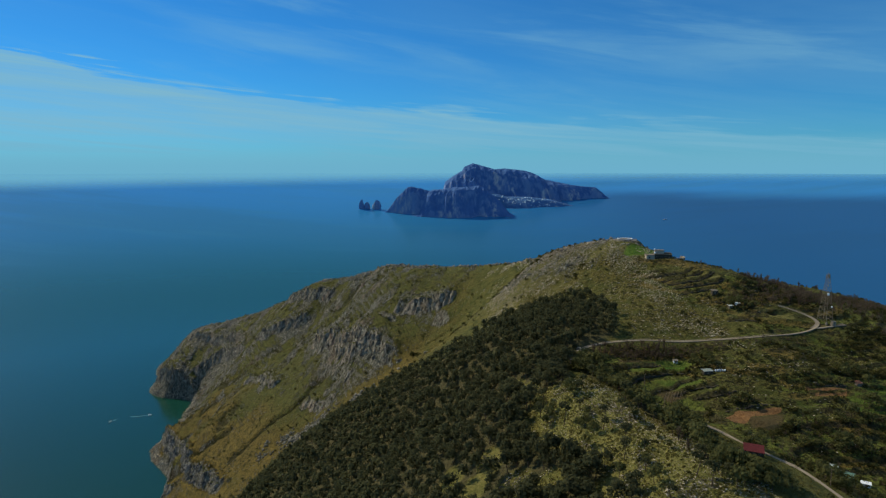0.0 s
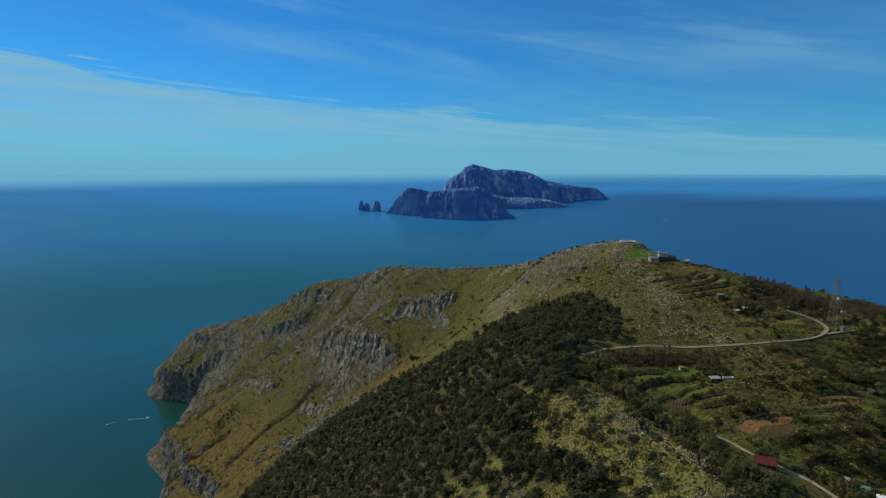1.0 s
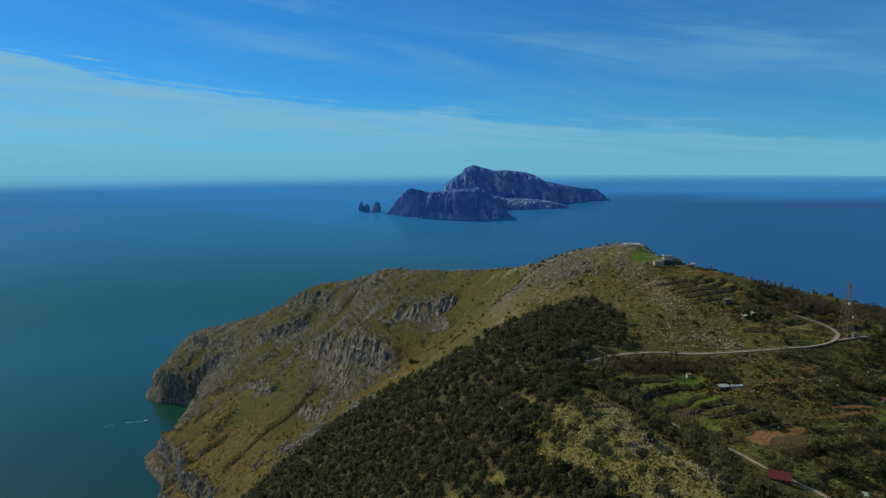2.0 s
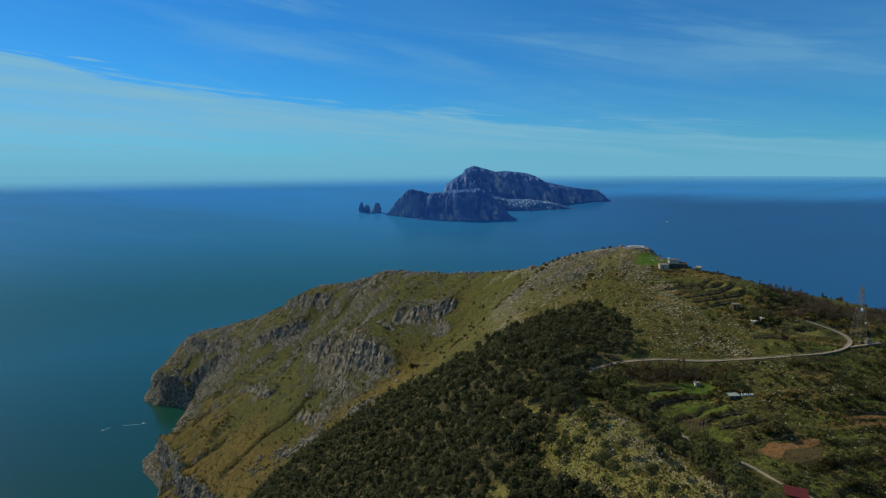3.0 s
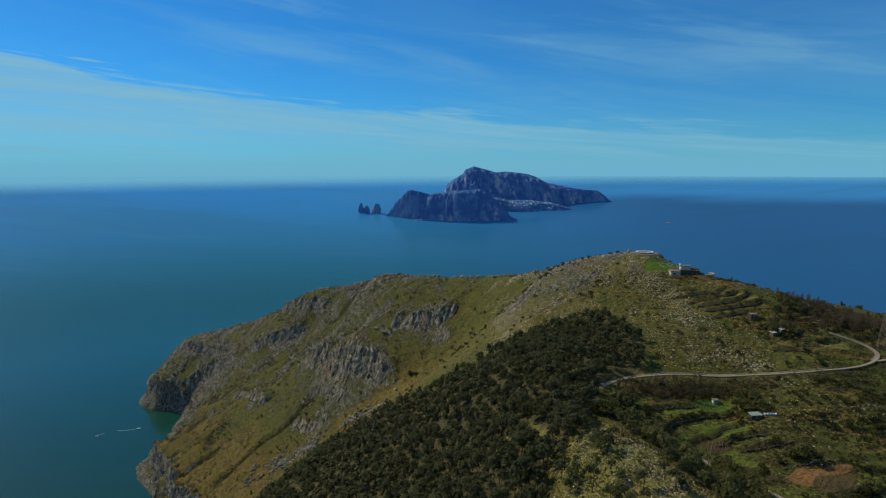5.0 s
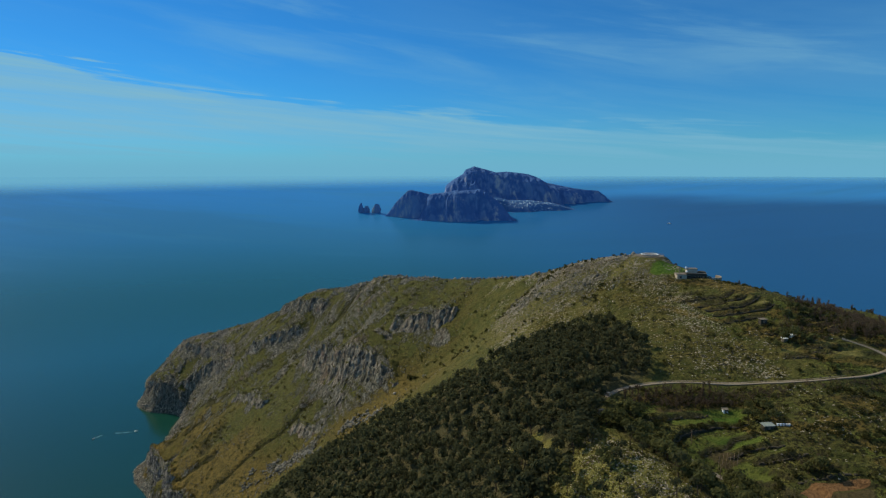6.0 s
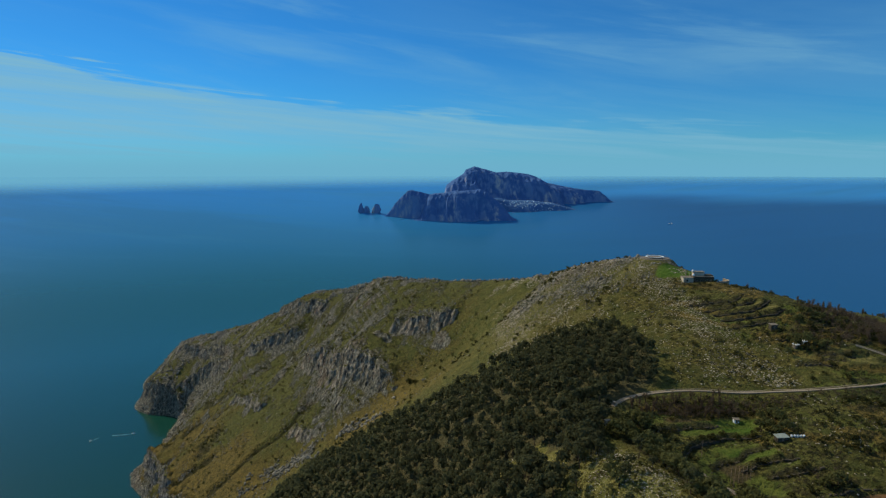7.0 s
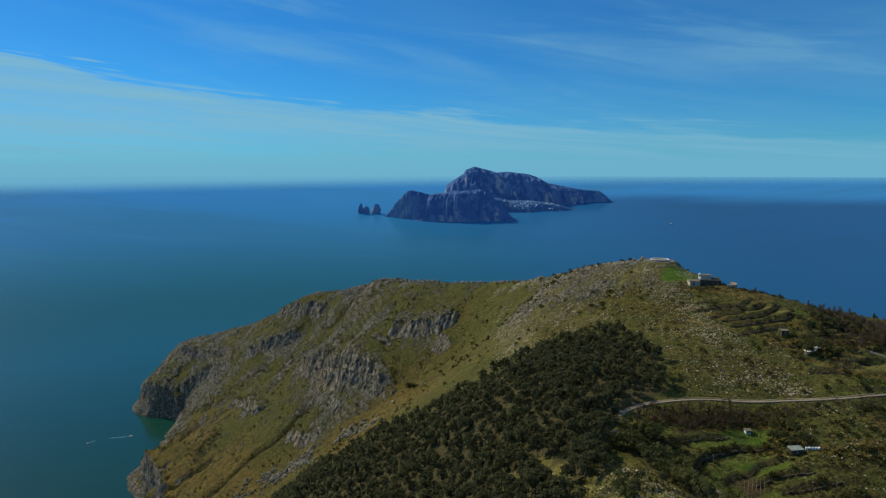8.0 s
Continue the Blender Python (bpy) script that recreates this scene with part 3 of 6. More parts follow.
def ledges():
    """Small rock ledges along the contours of the seaward flank."""
    rng, out = np.random.default_rng(15), []
    while len(out) < 34:
        a, b = rng.uniform(-520, 20), rng.uniform(540, 1330)
        h, hx, hy = spline_surface(GUIDE, np.array([a, a + 4, a]), np.array([b, b, b + 4]))
        fall = math.hypot(hx - h, hy - h) / 4
        if h < 45 or fall < 0.35 or inside(np.array([a]), np.array([b]), FOREST, 5)[0] > 0.2:
            continue
        ex, ey = -(hy - h), hx - h
        k = rng.uniform(9, 24) / math.hypot(ex, ey)
        bend = rng.uniform(-6, 6)
        line = [(a - ex * k, b - ey * k), (a + bend * 0.6, b + bend), (a + ex * k, b + ey * k)]
        # The sea lies to the right of each ledge.
        (x0, y0), _, (x1, y1) = line
        if (x1 - x0) * (hy - h) - (y1 - y0) * (hx - h) < 0:
            line.reverse()
        out.append((line, rng.uniform(5, 12), rng.uniform(8, 12)))
    return out


def detail(x, y, z):
    """Rocks, cliffs, terraces and road beds laid on the plain hill. Returns heights and the surface masks."""
    south = np.clip(smooth(-20, -140, x) * smooth(470, 600, y) + smooth(560, 700, y) * smooth(60, -20, x), 0, 1)
    woods = inside(x, y, FOREST, 5) * (1 - glades(x, y))
    spur, stony = np.maximum(inside(x, y, BARE_SPUR, 6), glades(x, y)), np.maximum(inside(x, y, STONY, 10), smooth(15, 6, along(x, y, STONE_BAND)[0]))
    terr = inside(x, y, TERRACED, 6) * (1 - spur) * (1 - inside(x, y, BELT, 4))
    stepped = sum(inside(x, y, q, 3) for q in STEP_FIELDS)
    rim = along(x, y, RIM)[0]
    upper = south * smooth(260, 130, rim) * smooth(600, 720, y)
    patch = smooth(-0.05, 0.40, fbm(x, y, 34, 4, 5) + 0.45 * fbm(x, y, 11, 3, 9))
    cape = smooth(-380, -520, x) * smooth(1150, 1260, y)
    stones = np.clip(south * (0.55 + 0.35 * smooth(880, 1080, y)) * patch + 0.5 * patch * smooth(60, 10, rim) + cape * (0.25 + 0.55 * patch) + upper * (0.12 + 0.30 * patch), 0, 1)
    out = z + stones * (4.2 * (ridged(x, y, 17, 4, 7) - 0.58) + 2.4 * (ridged(x, y, 6, 3, 21) - 0.6))
    out = out + 0.5 * fbm(x, y, 12, 4, 3) * (1 - 0.6 * terr) + stony * 1.3 * (ridged(x, y, 6, 3, 12) - 0.55)
    # Furrows that run down to the sea.
    across, down = 0.2 * x + 0.98 * y, 0.98 * x - 0.2 * y
    furrow = 0.85 * south * smooth(0.79, 0.95, ridged(across + 22 * fbm(x, y, 60, 3, 43), down * 0.2, 36, 2, 41)) * smooth(-0.35, 0.1, fbm(x, y, 60, 3, 45))
    for line in GULLIES:
        d, run, _ = along(x + 9 * fbm(x, y, 28, 3, 47), y + 9 * fbm(x, y, 28, 3, 48), line)
        furrow = np.maximum(furrow, 1.0 * smooth(8, 2.5, d) * smooth(0, 0.1, run) * smooth(1, 0.9, run))
    out = out - 4.5 * furrow
    rock = 0.14 * south + 0.37 * stones
    for n, (line, high, reach) in enumerate(CLIFFS + ledges()):
        lx, ly = [a for a, _ in line], [b for _, b in line]
        cols = np.where((x[0] > min(lx) - 70) & (x[0] < max(lx) + 70))[0]
        rows = np.where((y[:, 0] > min(ly) - 70) & (y[:, 0] < max(ly) + 70))[0]
        w = (slice(rows[0], rows[-1] + 1), slice(cols[0], cols[-1] + 1))
        u, v = x[w], y[w]
        d, run, side = along(u + 5 * fbm(u, v, 26, 3, 51), v + 5 * fbm(u, v, 26, 3, 52), line)
        s = d * side + 6.5 * (ridged(u, v, 21, 3, 57) - 0.6) + 3.6 * (ridged(u + 0.3 * d, v, 6.5, 2, 58) - 0.6)
        env = smooth(0.0, 0.14, run) * smooth(1.0, 0.86, run) * smooth(reach * 2.4, reach * 0.9, d)
        env = env * smooth(-0.95, -0.45, fbm(u, v, 40, 2, 59))
        two = 0.6 * smooth(-2.6, 2.6, s) + 0.4 * smooth(-2.2, 2.2, s + reach * 0.42 + 4 * fbm(u, v, 10, 2, 60))
        out[w] = out[w] + high * env * (two - smooth(-reach, reach, s) + (0.42 * smooth(-1.2 * reach, 0.2 * reach, s) if n < len(SEA_CLIFFS) else 0.0))
        lean = 0.8 * out[w]
        face = env * smooth(reach * 0.62, reach * 0.2, np.abs(s + reach * 0.18))
        out[w] = out[w] + face * (4.0 * (ridged(u + lean, v + 0.7 * lean, 9, 3, 67) - 0.58) + 1.6 * fbm(u - lean, v + lean, 4, 2, 68))
        rock[w] = np.maximum(rock[w], 0.9 * face)
    # Thin beds of rock step down the grassy flank.
    beds = (z + 5 * fbm(x, y, 60, 3, 111)) / 6.5
    bed = beds - np.floor(beds)
    layered = south * smooth(-0.25, 0.25, fbm(x, y, 38, 3, 113)) * (1 - woods)
    out = out + layered * 2.6 * (smooth(0.55, 0.95, bed) - bed)
    rock = np.maximum(rock, layered * 0.52 * smooth(0.5, 0.7, bed) * smooth(1.0, 0.9, bed))
    # Terraces: banks along the contours.
    rise = 2.0
    plots = terr
    terr = terr * (1 - 0.55 * inside(x, y, PASTURE, 6))
    terr = terr * (1 - np.clip(stepped, 0, 1))
    wave = 3.2 * fbm(x, y, 45, 2, 61)
    level = (z + wave) / rise
    part_up = level - np.floor(level)
    bench = (np.floor(level) + smooth(0.70, 0.95, part_up)) * rise - wave
    out = out * (1 - terr) + terr * (bench + 0.12 * fbm(x, y, 3, 2, 63))
    wall = terr * smooth(-0.6, -0.15, fbm(x, y, 28, 2, 65)) * smooth(0.66, 0.80, part_up) * smooth(1.0, 0.90, part_up)
    for line, high in STEPS:
        lx, ly = [a for a, _ in line], [b for _, b in line]
        cols = np.where((x[0] > min(lx) - 12) & (x[0] < max(lx) + 12))[0]
        rows = np.where((y[:, 0] > min(ly) - 12) & (y[:, 0] < max(ly) + 12))[0]
        w = (slice(rows[0], rows[-1] + 1), slice(cols[0], cols[-1] + 1))
        u, v = x[w], y[w]
        d, run, side = along(u + 0.6 * fbm(u, v, 9, 2, 81), v + 0.6 * fbm(u, v, 9, 2, 82), line)
        s = d * side
        env = smooth(0, 0.1, run) * smooth(1, 0.9, run) * smooth(8, 4, d)
        out[w] = out[w] + high * env * (smooth(-0.8, 0.8, s) - smooth(-6, 6, s))
        wall[w] = np.maximum(wall[w], env * smooth(1.6, 0.7, np.abs(s + 0.3)))
    terr = plots
    # Outcrops along the lower edge of the wood.
    edge = smooth(20, 5, along(x, y, WOOD_EDGE)[0]) * smooth(-0.2, 0.25, fbm(x, y, 16, 3, 119)) * (1 - woods)
    out = out + edge * 4.0 * (ridged(x, y, 12, 3, 121) - 0.5)
    rock = np.maximum(rock, 0.62 * edge)
    # The shore is bare rock.
    shore = smooth(24, 6, z + 8 * fbm(x, y, 25, 3, 71)) * smooth(-20, 2, z)
    rock = np.maximum(rock, 0.75 * shore)
    out = out + shore * 6 * (ridged(x, y, 16, 3, 73) - 0.55) * smooth(-3, 6, z)
    top = smooth(45, 8, rim) * smooth(0.0, 0.4, fbm(x, y, 20, 4, 33))
    rock = np.clip(rock + stony * (0.14 + 0.26 * smooth(0, 50, y - 440) + 0.22 * smooth(-0.1, 0.35, fbm(x, y, 20, 3, 161))) + spur * (0.20 + 0.30 * smooth(0.0, 0.4, fbm(x, y, 9, 3, 165))) + 0.32 * top + 0.08, 0, 1)
    rock = np.clip(rock + upper * (0.08 + 0.30 * smooth(0.0, 0.4, fbm(x, y, 22, 4, 167))) - 0.5 * wall, 0, 1)
    rock = np.where(woods > 0.5, np.minimum(rock, 0.12), rock) * (1 - 0.8 * terr)
    dry = np.clip(0.28 + 0.5 * south * smooth(1200, 850, y) * (0.4 + 1.7 * fbm(x, y, 70, 3, 91)) + smooth(-100, -300, x) * smooth(230, 110, z) * (0.42 + 0.9 * fbm(x, y, 60, 4, 103)), 0, 1)
    dry = np.clip(dry + 0.35 * smooth(60, -20, x) * smooth(440, 520, y) * smooth(800, 600, y) + 0.22 * stony + 0.32 * spur, 0, 1) * (1 - 0.6 * terr) * (1 - 0.7 * cape) * (1 - 0.8 * upper)
    lush = np.clip(0.66 * terr * (0.8 + fbm(x, y, 35, 3, 93)) + 0.62 * spur + 0.16 * south * smooth(0.0, 0.4, fbm(x, y, 60, 3, 97)), 0, 1)
    soil = np.zeros_like(z)
    benches = sum(inside(x, y, q, 1.5) for q in PALE_FIELDS)
    ridge_turf = stony * smooth(440, 480, y) * smooth(-0.3, 0.3, fbm(x, y, 25, 3, 117))
    # A patchwork of small plots, each bench with its own crop.
    cell = lattice(np.floor(level), np.floor((0.85 * x + 0.35 * y + 5 * fbm(x, y, 20, 2, 99)) / 17), 7)
    crop = smooth(0.1, 0.5, terr)
    lush = lush * (1 - crop) + crop * np.where(cell > 0.62, 0.72, np.where(cell > 0.32, 0.32, 0.03)) * (1 - 0.5 * (y > 400))
    dry = dry * (1 - crop) + crop * np.where(cell < 0.22, 0.80, 0.34)
    field = inside(x, y, PASTURE, 5)
    dry, lush = np.maximum(dry, 0.25 * field), lush * (1 - 0.4 * field)
    mown, fresh_green, dark_earth = np.zeros_like(z), np.zeros_like(z), np.zeros_like(z)
    for plot, green in GREEN_PLOTS:
        m = inside(x, y, plot, 1.2)
        mown, fresh_green = np.maximum(mown, m), np.maximum(fresh_green, green * m)
        lush, dry, rock = np.maximum(lush, 0.95 * m), dry * (1 - m), rock * (1 - m)
    for plot in BROWN_PLOTS:
        m = inside(x, y, plot, 1.0)
        soil, lush, rock = np.maximum(soil, m), lush * (1 - m), rock * (1 - m)
    for plot in PALE_FIELDS:
        m = inside(x, y, plot, 1.2)
        level_at = float(np.sum(z * m) / np.sum(m))
        out = out - 0.75 * m * (z - level_at)
    for plot in DARK_PLOTS:
        m = inside(x, y, plot, 0.8)
        dark_earth, lush, rock = np.maximum(dark_earth, m), lush * (1 - m), rock * (1 - m)
    for road in (UPPER_ROAD, SIDE_ROAD, LOWER_ROAD):
        bed = smooth(5.0, 1.8, along(x, y, road)[0])
        out = out * (1 - bed) + bed * (z - 0.15)
    flat = smooth(17, 9.5, np.hypot(x - 146, y - 487))
    out = out * (1 - flat) + flat * 442.7
    scrub = np.clip(0.45 + 0.35 * south + 0.9 * terr + 0.3 * fbm(x, y, 50, 3, 95) - 0.5 * lush - 0.4 * spur + stony * (0.15 + 0.45 * smooth(450, 420, y)) + 0.8 * field + 0.8 * furrow + 0.4 * cape + 0.25 * upper, 0, 1) * (1 - 0.9 * mown)
    return out, dict(rock=rock * (1 - 0.25 * furrow), dry=dry, lush=lush * (1 - 0.8 * wall), soil=soil, scrub=scrub, wall=wall, furrow=furrow, mown=fresh_green * (1 - wall), dark_earth=dark_earth, straw=np.clip(0.85 * spur * (1 - woods) + 1.0 * benches + 0.75 * ridge_turf, 0, 1) * (1 - wall), woods=np.maximum(woods, inside(x, y, BELT, 4)))


HEIGHT, MASKS = detail(XX, YY, BASE)


def ground_at(x, y):
    """Height of the finished ground, for setting things on it."""
    i = np.clip(np.searchsorted(GX, x) - 1, 0, len(GX) - 2)
    j = np.clip(np.searchsorted(GY, y) - 1, 0, len(GY) - 2)
    u, v = (x - GX[i]) / (GX[i + 1] - GX[i]), (y - GY[j]) / (GY[j + 1] - GY[j])
    return (HEIGHT[j, i] * (1 - u) + HEIGHT[j, i + 1] * u) * (1 - v) + (HEIGHT[j + 1, i] * (1 - u) + HEIGHT[j + 1, i + 1] * u) * v


def build_headland():
    faces = grid_faces(len(GX), len(GY))
    # The sea bed is left off where it lies deep under water.
    faces = faces[(HEIGHT.ravel()[faces] > -14).any(1)]
    used = np.unique(faces)
    place = np.zeros(HEIGHT.size, int)
    place[used] = np.arange(len(used))
    me = shade(mesh_from("ground", np.stack([XX, YY, HEIGHT], -1).reshape(-1, 3)[used], place[faces], GROUND))
    for key, values in MASKS.items():
        add_mask(me, key, values.ravel()[used])
    return tagged(new("ground", me), "rocky headland with dry olive-green grass and limestone", "ground", kind="structure")


build_headland()

# ---- the sea and the far island, drawn in toward the middle of the flight so that all lies within five kilometres ----
MIDDLE = np.array([0.2, 40.0, 501.5])
NEAR, FAR, EARTH = 1900.0, 4900.0, 2.0e7


def drawn_in(pts):
    pts = np.asarray(pts, float)
    off = pts - MIDDLE
    d = np.maximum(np.hypot(off[:, 0], off[:, 1]), 1e-6)
    off[:, 2] -= d * d / (2 * EARTH)
    far = np.maximum(d - NEAR, 0)
    short = np.where(d > NEAR, NEAR + (FAR - NEAR) * far / (far + FAR - NEAR), d)
    return MIDDLE + off * (short / d)[:, None]


def build_sea():
    rings = np.concatenate([np.arange(40, 1900, 60.0), np.geomspace(1900, 85500, 90)])
    turns = np.linspace(0, 2 * np.pi, 241)[:-1]
    r, a = np.meshgrid(rings, turns)
    pts = np.stack([MIDDLE[0] + r * np.cos(a), MIDDLE[1] + r * np.sin(a), 0 * r], -1).reshape(-1, 3)
    k = len(rings)
    i = np.arange(len(turns) * k).reshape(len(turns), k)
    j = np.roll(i, -1, 0)
    faces = np.stack([i[:, :-1], i[:, 1:], j[:, 1:], j[:, :-1]], -1).reshape(-1, 4)
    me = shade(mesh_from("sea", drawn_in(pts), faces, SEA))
    return tagged(new("water", me), "calm teal and blue sea reaching the horizon", "sea", kind="structure")


build_sea()


def far_ridge(name, crest, front, back, parent, seed, rough, y_mid, sink=60, material=ISLAND):
    """A stretch of the island: a crest line along x with steep seaward faces."""
    xs, zs = np.array(crest, float).T
    gx = np.linspace(xs[0] - 150, xs[-1] + 150, 240)
    gy = np.linspace(-1.15, 1.15, 90)
    x, v = np.meshgrid(gx, gy)
    top = np.interp(x, xs, zs, left=-sink, right=-sink)
    reach = np.where(v < 0, np.interp(x, [a for a, _ in front], [b for _, b in front]), back)
    y = y_mid + v * reach * (1 + 0.5 * (ridged(x, 0 * x, 210, 3, seed + 31) - 0.62))
    s = np.abs(v)
    gully = 0.6 * ridged(x + 0.15 * y, y * 0.10, 150, 5, seed) + 0.4 * ridged(x - 0.1 * y, y * 0.06, 62, 4, seed + 9)
    shape = 1 - np.clip(s, 0, 1.2) ** (2.5 + 1.2 * fbm(x, y, 400, 3, seed + 3))
    shape = shape - 0.46 * np.sin(np.clip(s, 0, 1) * np.pi) * (0.85 - gully) * rough
    z = top * shape + 30 * rough * (ridged(x, y * 0.6, 80, 5, seed + 5) - 0.6) * smooth(0.0, 0.2, s)
    z = np.where(s > 1.0, -sink, z)
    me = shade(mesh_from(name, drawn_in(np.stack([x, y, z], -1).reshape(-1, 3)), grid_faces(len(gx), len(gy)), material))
    ob = new(name, me)
    ob.parent = parent
    return ob


def build_island():
    top = tagged(new("island"), "distant dark mountainous island with pale cliffs and a white town", "island")
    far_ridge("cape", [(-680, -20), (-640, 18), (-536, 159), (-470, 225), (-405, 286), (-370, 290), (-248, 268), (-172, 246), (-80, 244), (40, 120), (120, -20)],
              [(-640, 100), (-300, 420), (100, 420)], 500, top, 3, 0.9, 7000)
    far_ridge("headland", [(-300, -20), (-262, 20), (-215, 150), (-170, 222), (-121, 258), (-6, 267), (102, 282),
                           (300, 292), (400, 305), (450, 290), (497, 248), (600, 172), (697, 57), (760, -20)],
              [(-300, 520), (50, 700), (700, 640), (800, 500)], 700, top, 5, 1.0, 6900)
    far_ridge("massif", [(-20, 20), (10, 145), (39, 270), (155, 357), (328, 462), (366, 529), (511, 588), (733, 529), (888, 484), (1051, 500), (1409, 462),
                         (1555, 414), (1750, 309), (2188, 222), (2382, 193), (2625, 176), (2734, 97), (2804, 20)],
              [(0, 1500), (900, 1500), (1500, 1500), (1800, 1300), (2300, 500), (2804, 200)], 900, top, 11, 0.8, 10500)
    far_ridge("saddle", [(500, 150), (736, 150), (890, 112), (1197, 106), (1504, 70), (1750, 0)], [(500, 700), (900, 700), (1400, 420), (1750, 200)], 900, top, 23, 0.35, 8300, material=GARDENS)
    return top


island = build_island()

# ---- materials of the things ----


def leaf_material(name, dark, light, sheen=0.06):
    k = Nodes(name)
    p = k.place()
    tone = k.calc("ADD", k.calc("MULTIPLY", k.noise(p, 1.1, 3), 0.35), k.calc("MULTIPLY", k.noise(p, 11, 3), 0.65))
    tone = k.calc("ADD", tone, k.calc("MULTIPLY", k.calc("SUBTRACT", k.island(), 0.5), 0.10))
    colour = k.mix(k.ramp(tone, 0.28, 0.72), dark, light)
    mat = k.done(colour, 0.75, gloss=sheen)
    glow = k.node("ShaderNodeBsdfTranslucent")
    k.nt.links.new(colour, glow.inputs["Color"])
    both = k.node("ShaderNodeMixShader", Fac=0.58)
    k.nt.links.new(k.bsdf.outputs[0], both.inputs[1])
    k.nt.links.new(glow.outputs[0], both.inputs[2])
    k.nt.links.new(both.outputs[0], k.nt.nodes["Material Output"].inputs["Surface"])
    return mat


def stone_material(name, dark, light, size=0.5):
    k = Nodes(name)
    p = k.place()
    grain, patch = k.noise(p, size, 6, 0.65), k.noise(p, size * 9, 4)
    tone = k.calc("ADD", k.calc("MULTIPLY", grain, 0.6), k.calc("MULTIPLY", patch, 0.4))
    tone = k.calc("ADD", tone, k.calc("MULTIPLY", k.calc("SUBTRACT", k.island(), 0.5), 0.2))
    return k.done(k.mix(k.ramp(tone, 0.3, 0.7), dark, light), 0.95, grain, 0.2, gloss=0.1)


def cliff_material(name, dark, light, stain):
    """Limestone with upright cracks and water stains."""
    k = Nodes(name)
    p = k.place()
    streak, grain, patch = k.noise(p, 3.4, 5, 0.66, (1.0, 1.0, 0.16)), k.noise(p, 0.9, 5, 0.7), k.noise(p, 24, 3)
    tone = k.calc("ADD", k.calc("MULTIPLY", streak, 0.62), k.calc("MULTIPLY", grain, 0.38))
    colour = k.mix(k.ramp(tone, 0.40, 0.64), dark, light)
    colour = k.mix(k.calc("MULTIPLY", k.ramp(patch, 0.55, 0.70), 0.55), colour, stain)
    green = k.ramp(k.calc("ADD", k.steep(), k.calc("MULTIPLY", k.calc("SUBTRACT", grain, 0.5), 0.8)), 0.55, 0.75)
    colour = k.mix(green, colour, (0.080, 0.084, 0.030))
    return k.done(colour, 0.95, k.calc("ADD", streak, k.calc("MULTIPLY", grain, 0.5)), 2.2, 1.0, gloss=0.1)


PINE = leaf_material("pine_needles", (0.060, 0.069, 0.036), (0.086, 0.095, 0.047))
OAK = leaf_material("evergreen_leaves", (0.070, 0.082, 0.033), (0.138, 0.146, 0.056))
SCRUB = leaf_material("maquis_leaves", (0.040, 0.044, 0.016), (0.092, 0.092, 0.032))
STRAW = leaf_material("grass_tussocks", (0.075, 0.080, 0.022), (0.19, 0.170, 0.058), 0.1)
DRYWOOD = leaf_material("bare_twigs", (0.078, 0.062, 0.044), (0.148, 0.118, 0.084), 0.1)
BARK = stone_material("bark", (0.045, 0.034, 0.025), (0.11, 0.085, 0.062), 0.3)
LIMESTONE = stone_material("limestone", (0.165, 0.15, 0.108), (0.50, 0.455, 0.35))
CRAG = stone_material("weathered_limestone", (0.072, 0.072, 0.060), (0.26, 0.252, 0.21), 1.2)
CLIFFROCK = cliff_material("cliff_limestone", (0.050, 0.047, 0.040), (0.40, 0.365, 0.29), (0.20, 0.125, 0.085))
SHOREROCK = cliff_material("washed_limestone", (0.050, 0.049, 0.045), (0.38, 0.355, 0.30), (0.10, 0.095, 0.08))
TARMAC = stone_material("worn_concrete_road", (0.17, 0.145, 0.11), (0.27, 0.235, 0.18), 0.6)
PLASTER = plain("weathered_plaster", (0.33, 0.28, 0.21), 0.9, 0.8)
# Lighter copy of the plaster; sunlight on the walls is put into its colour.
CREAM = plain("sunlit_cream_plaster", (0.44, 0.39, 0.31), 0.9, 0.8, 0.25)
WHITE = plain("white_paint", (0.72, 0.79, 0.84), 0.6, 0.5, 0.15)
CONCRETE = plain("grey_concrete", (0.17, 0.155, 0.125), 0.9, 0.7)
REDROOF = plain("red_roof_sheet", (0.09, 0.015, 0.018), 0.85, 0.6)
TILE = plain("terracotta_tile", (0.38, 0.15, 0.08), 0.85, 0.5)
PALESHEET = plain("pale_green_sheeting", (0.24, 0.29, 0.27), 0.7, 0.6)
GREENSHEET = plain("green_sheeting", (0.10, 0.19, 0.15), 0.5, 0.6)
STEEL = plain("galvanised_steel", (0.17, 0.15, 0.115), 0.6, 0.4, 0.3, 0.2)
PALESTEEL = plain("pale_painted_steel", (0.19, 0.165, 0.12), 0.6, 0.4, 0.25)
WOOD = plain("weathered_wood", (0.21, 0.16, 0.11), 0.85, 0.3)
DARKPANE = plain("dark_window", (0.02, 0.024, 0.028), 0.2, 0.4, 0.2)
STONEWALL = stone_material("dry_stone_wall", (0.036, 0.034, 0.026), (0.088, 0.080, 0.062), 0.35)
FOAM = plain("sea_foam", (0.085, 0.23, 0.28), 0.8, 2.0, 0.4)
# White plaster tinted blue for the haze, against the warm sun.
TOWNWHITE = plain("town_plaster", (0.50, 0.70, 0.92), 0.9, 30)


# ---- shapes ----
def part(name, bm, material, parent, label=""):
    me = bpy.data.meshes.new(name)
    bm.to_mesh(me)
    bm.free()
    me.materials.append(material)
    ob = new(name, me)
    ob.parent = parent
    return tagged(ob, label) if label else ob


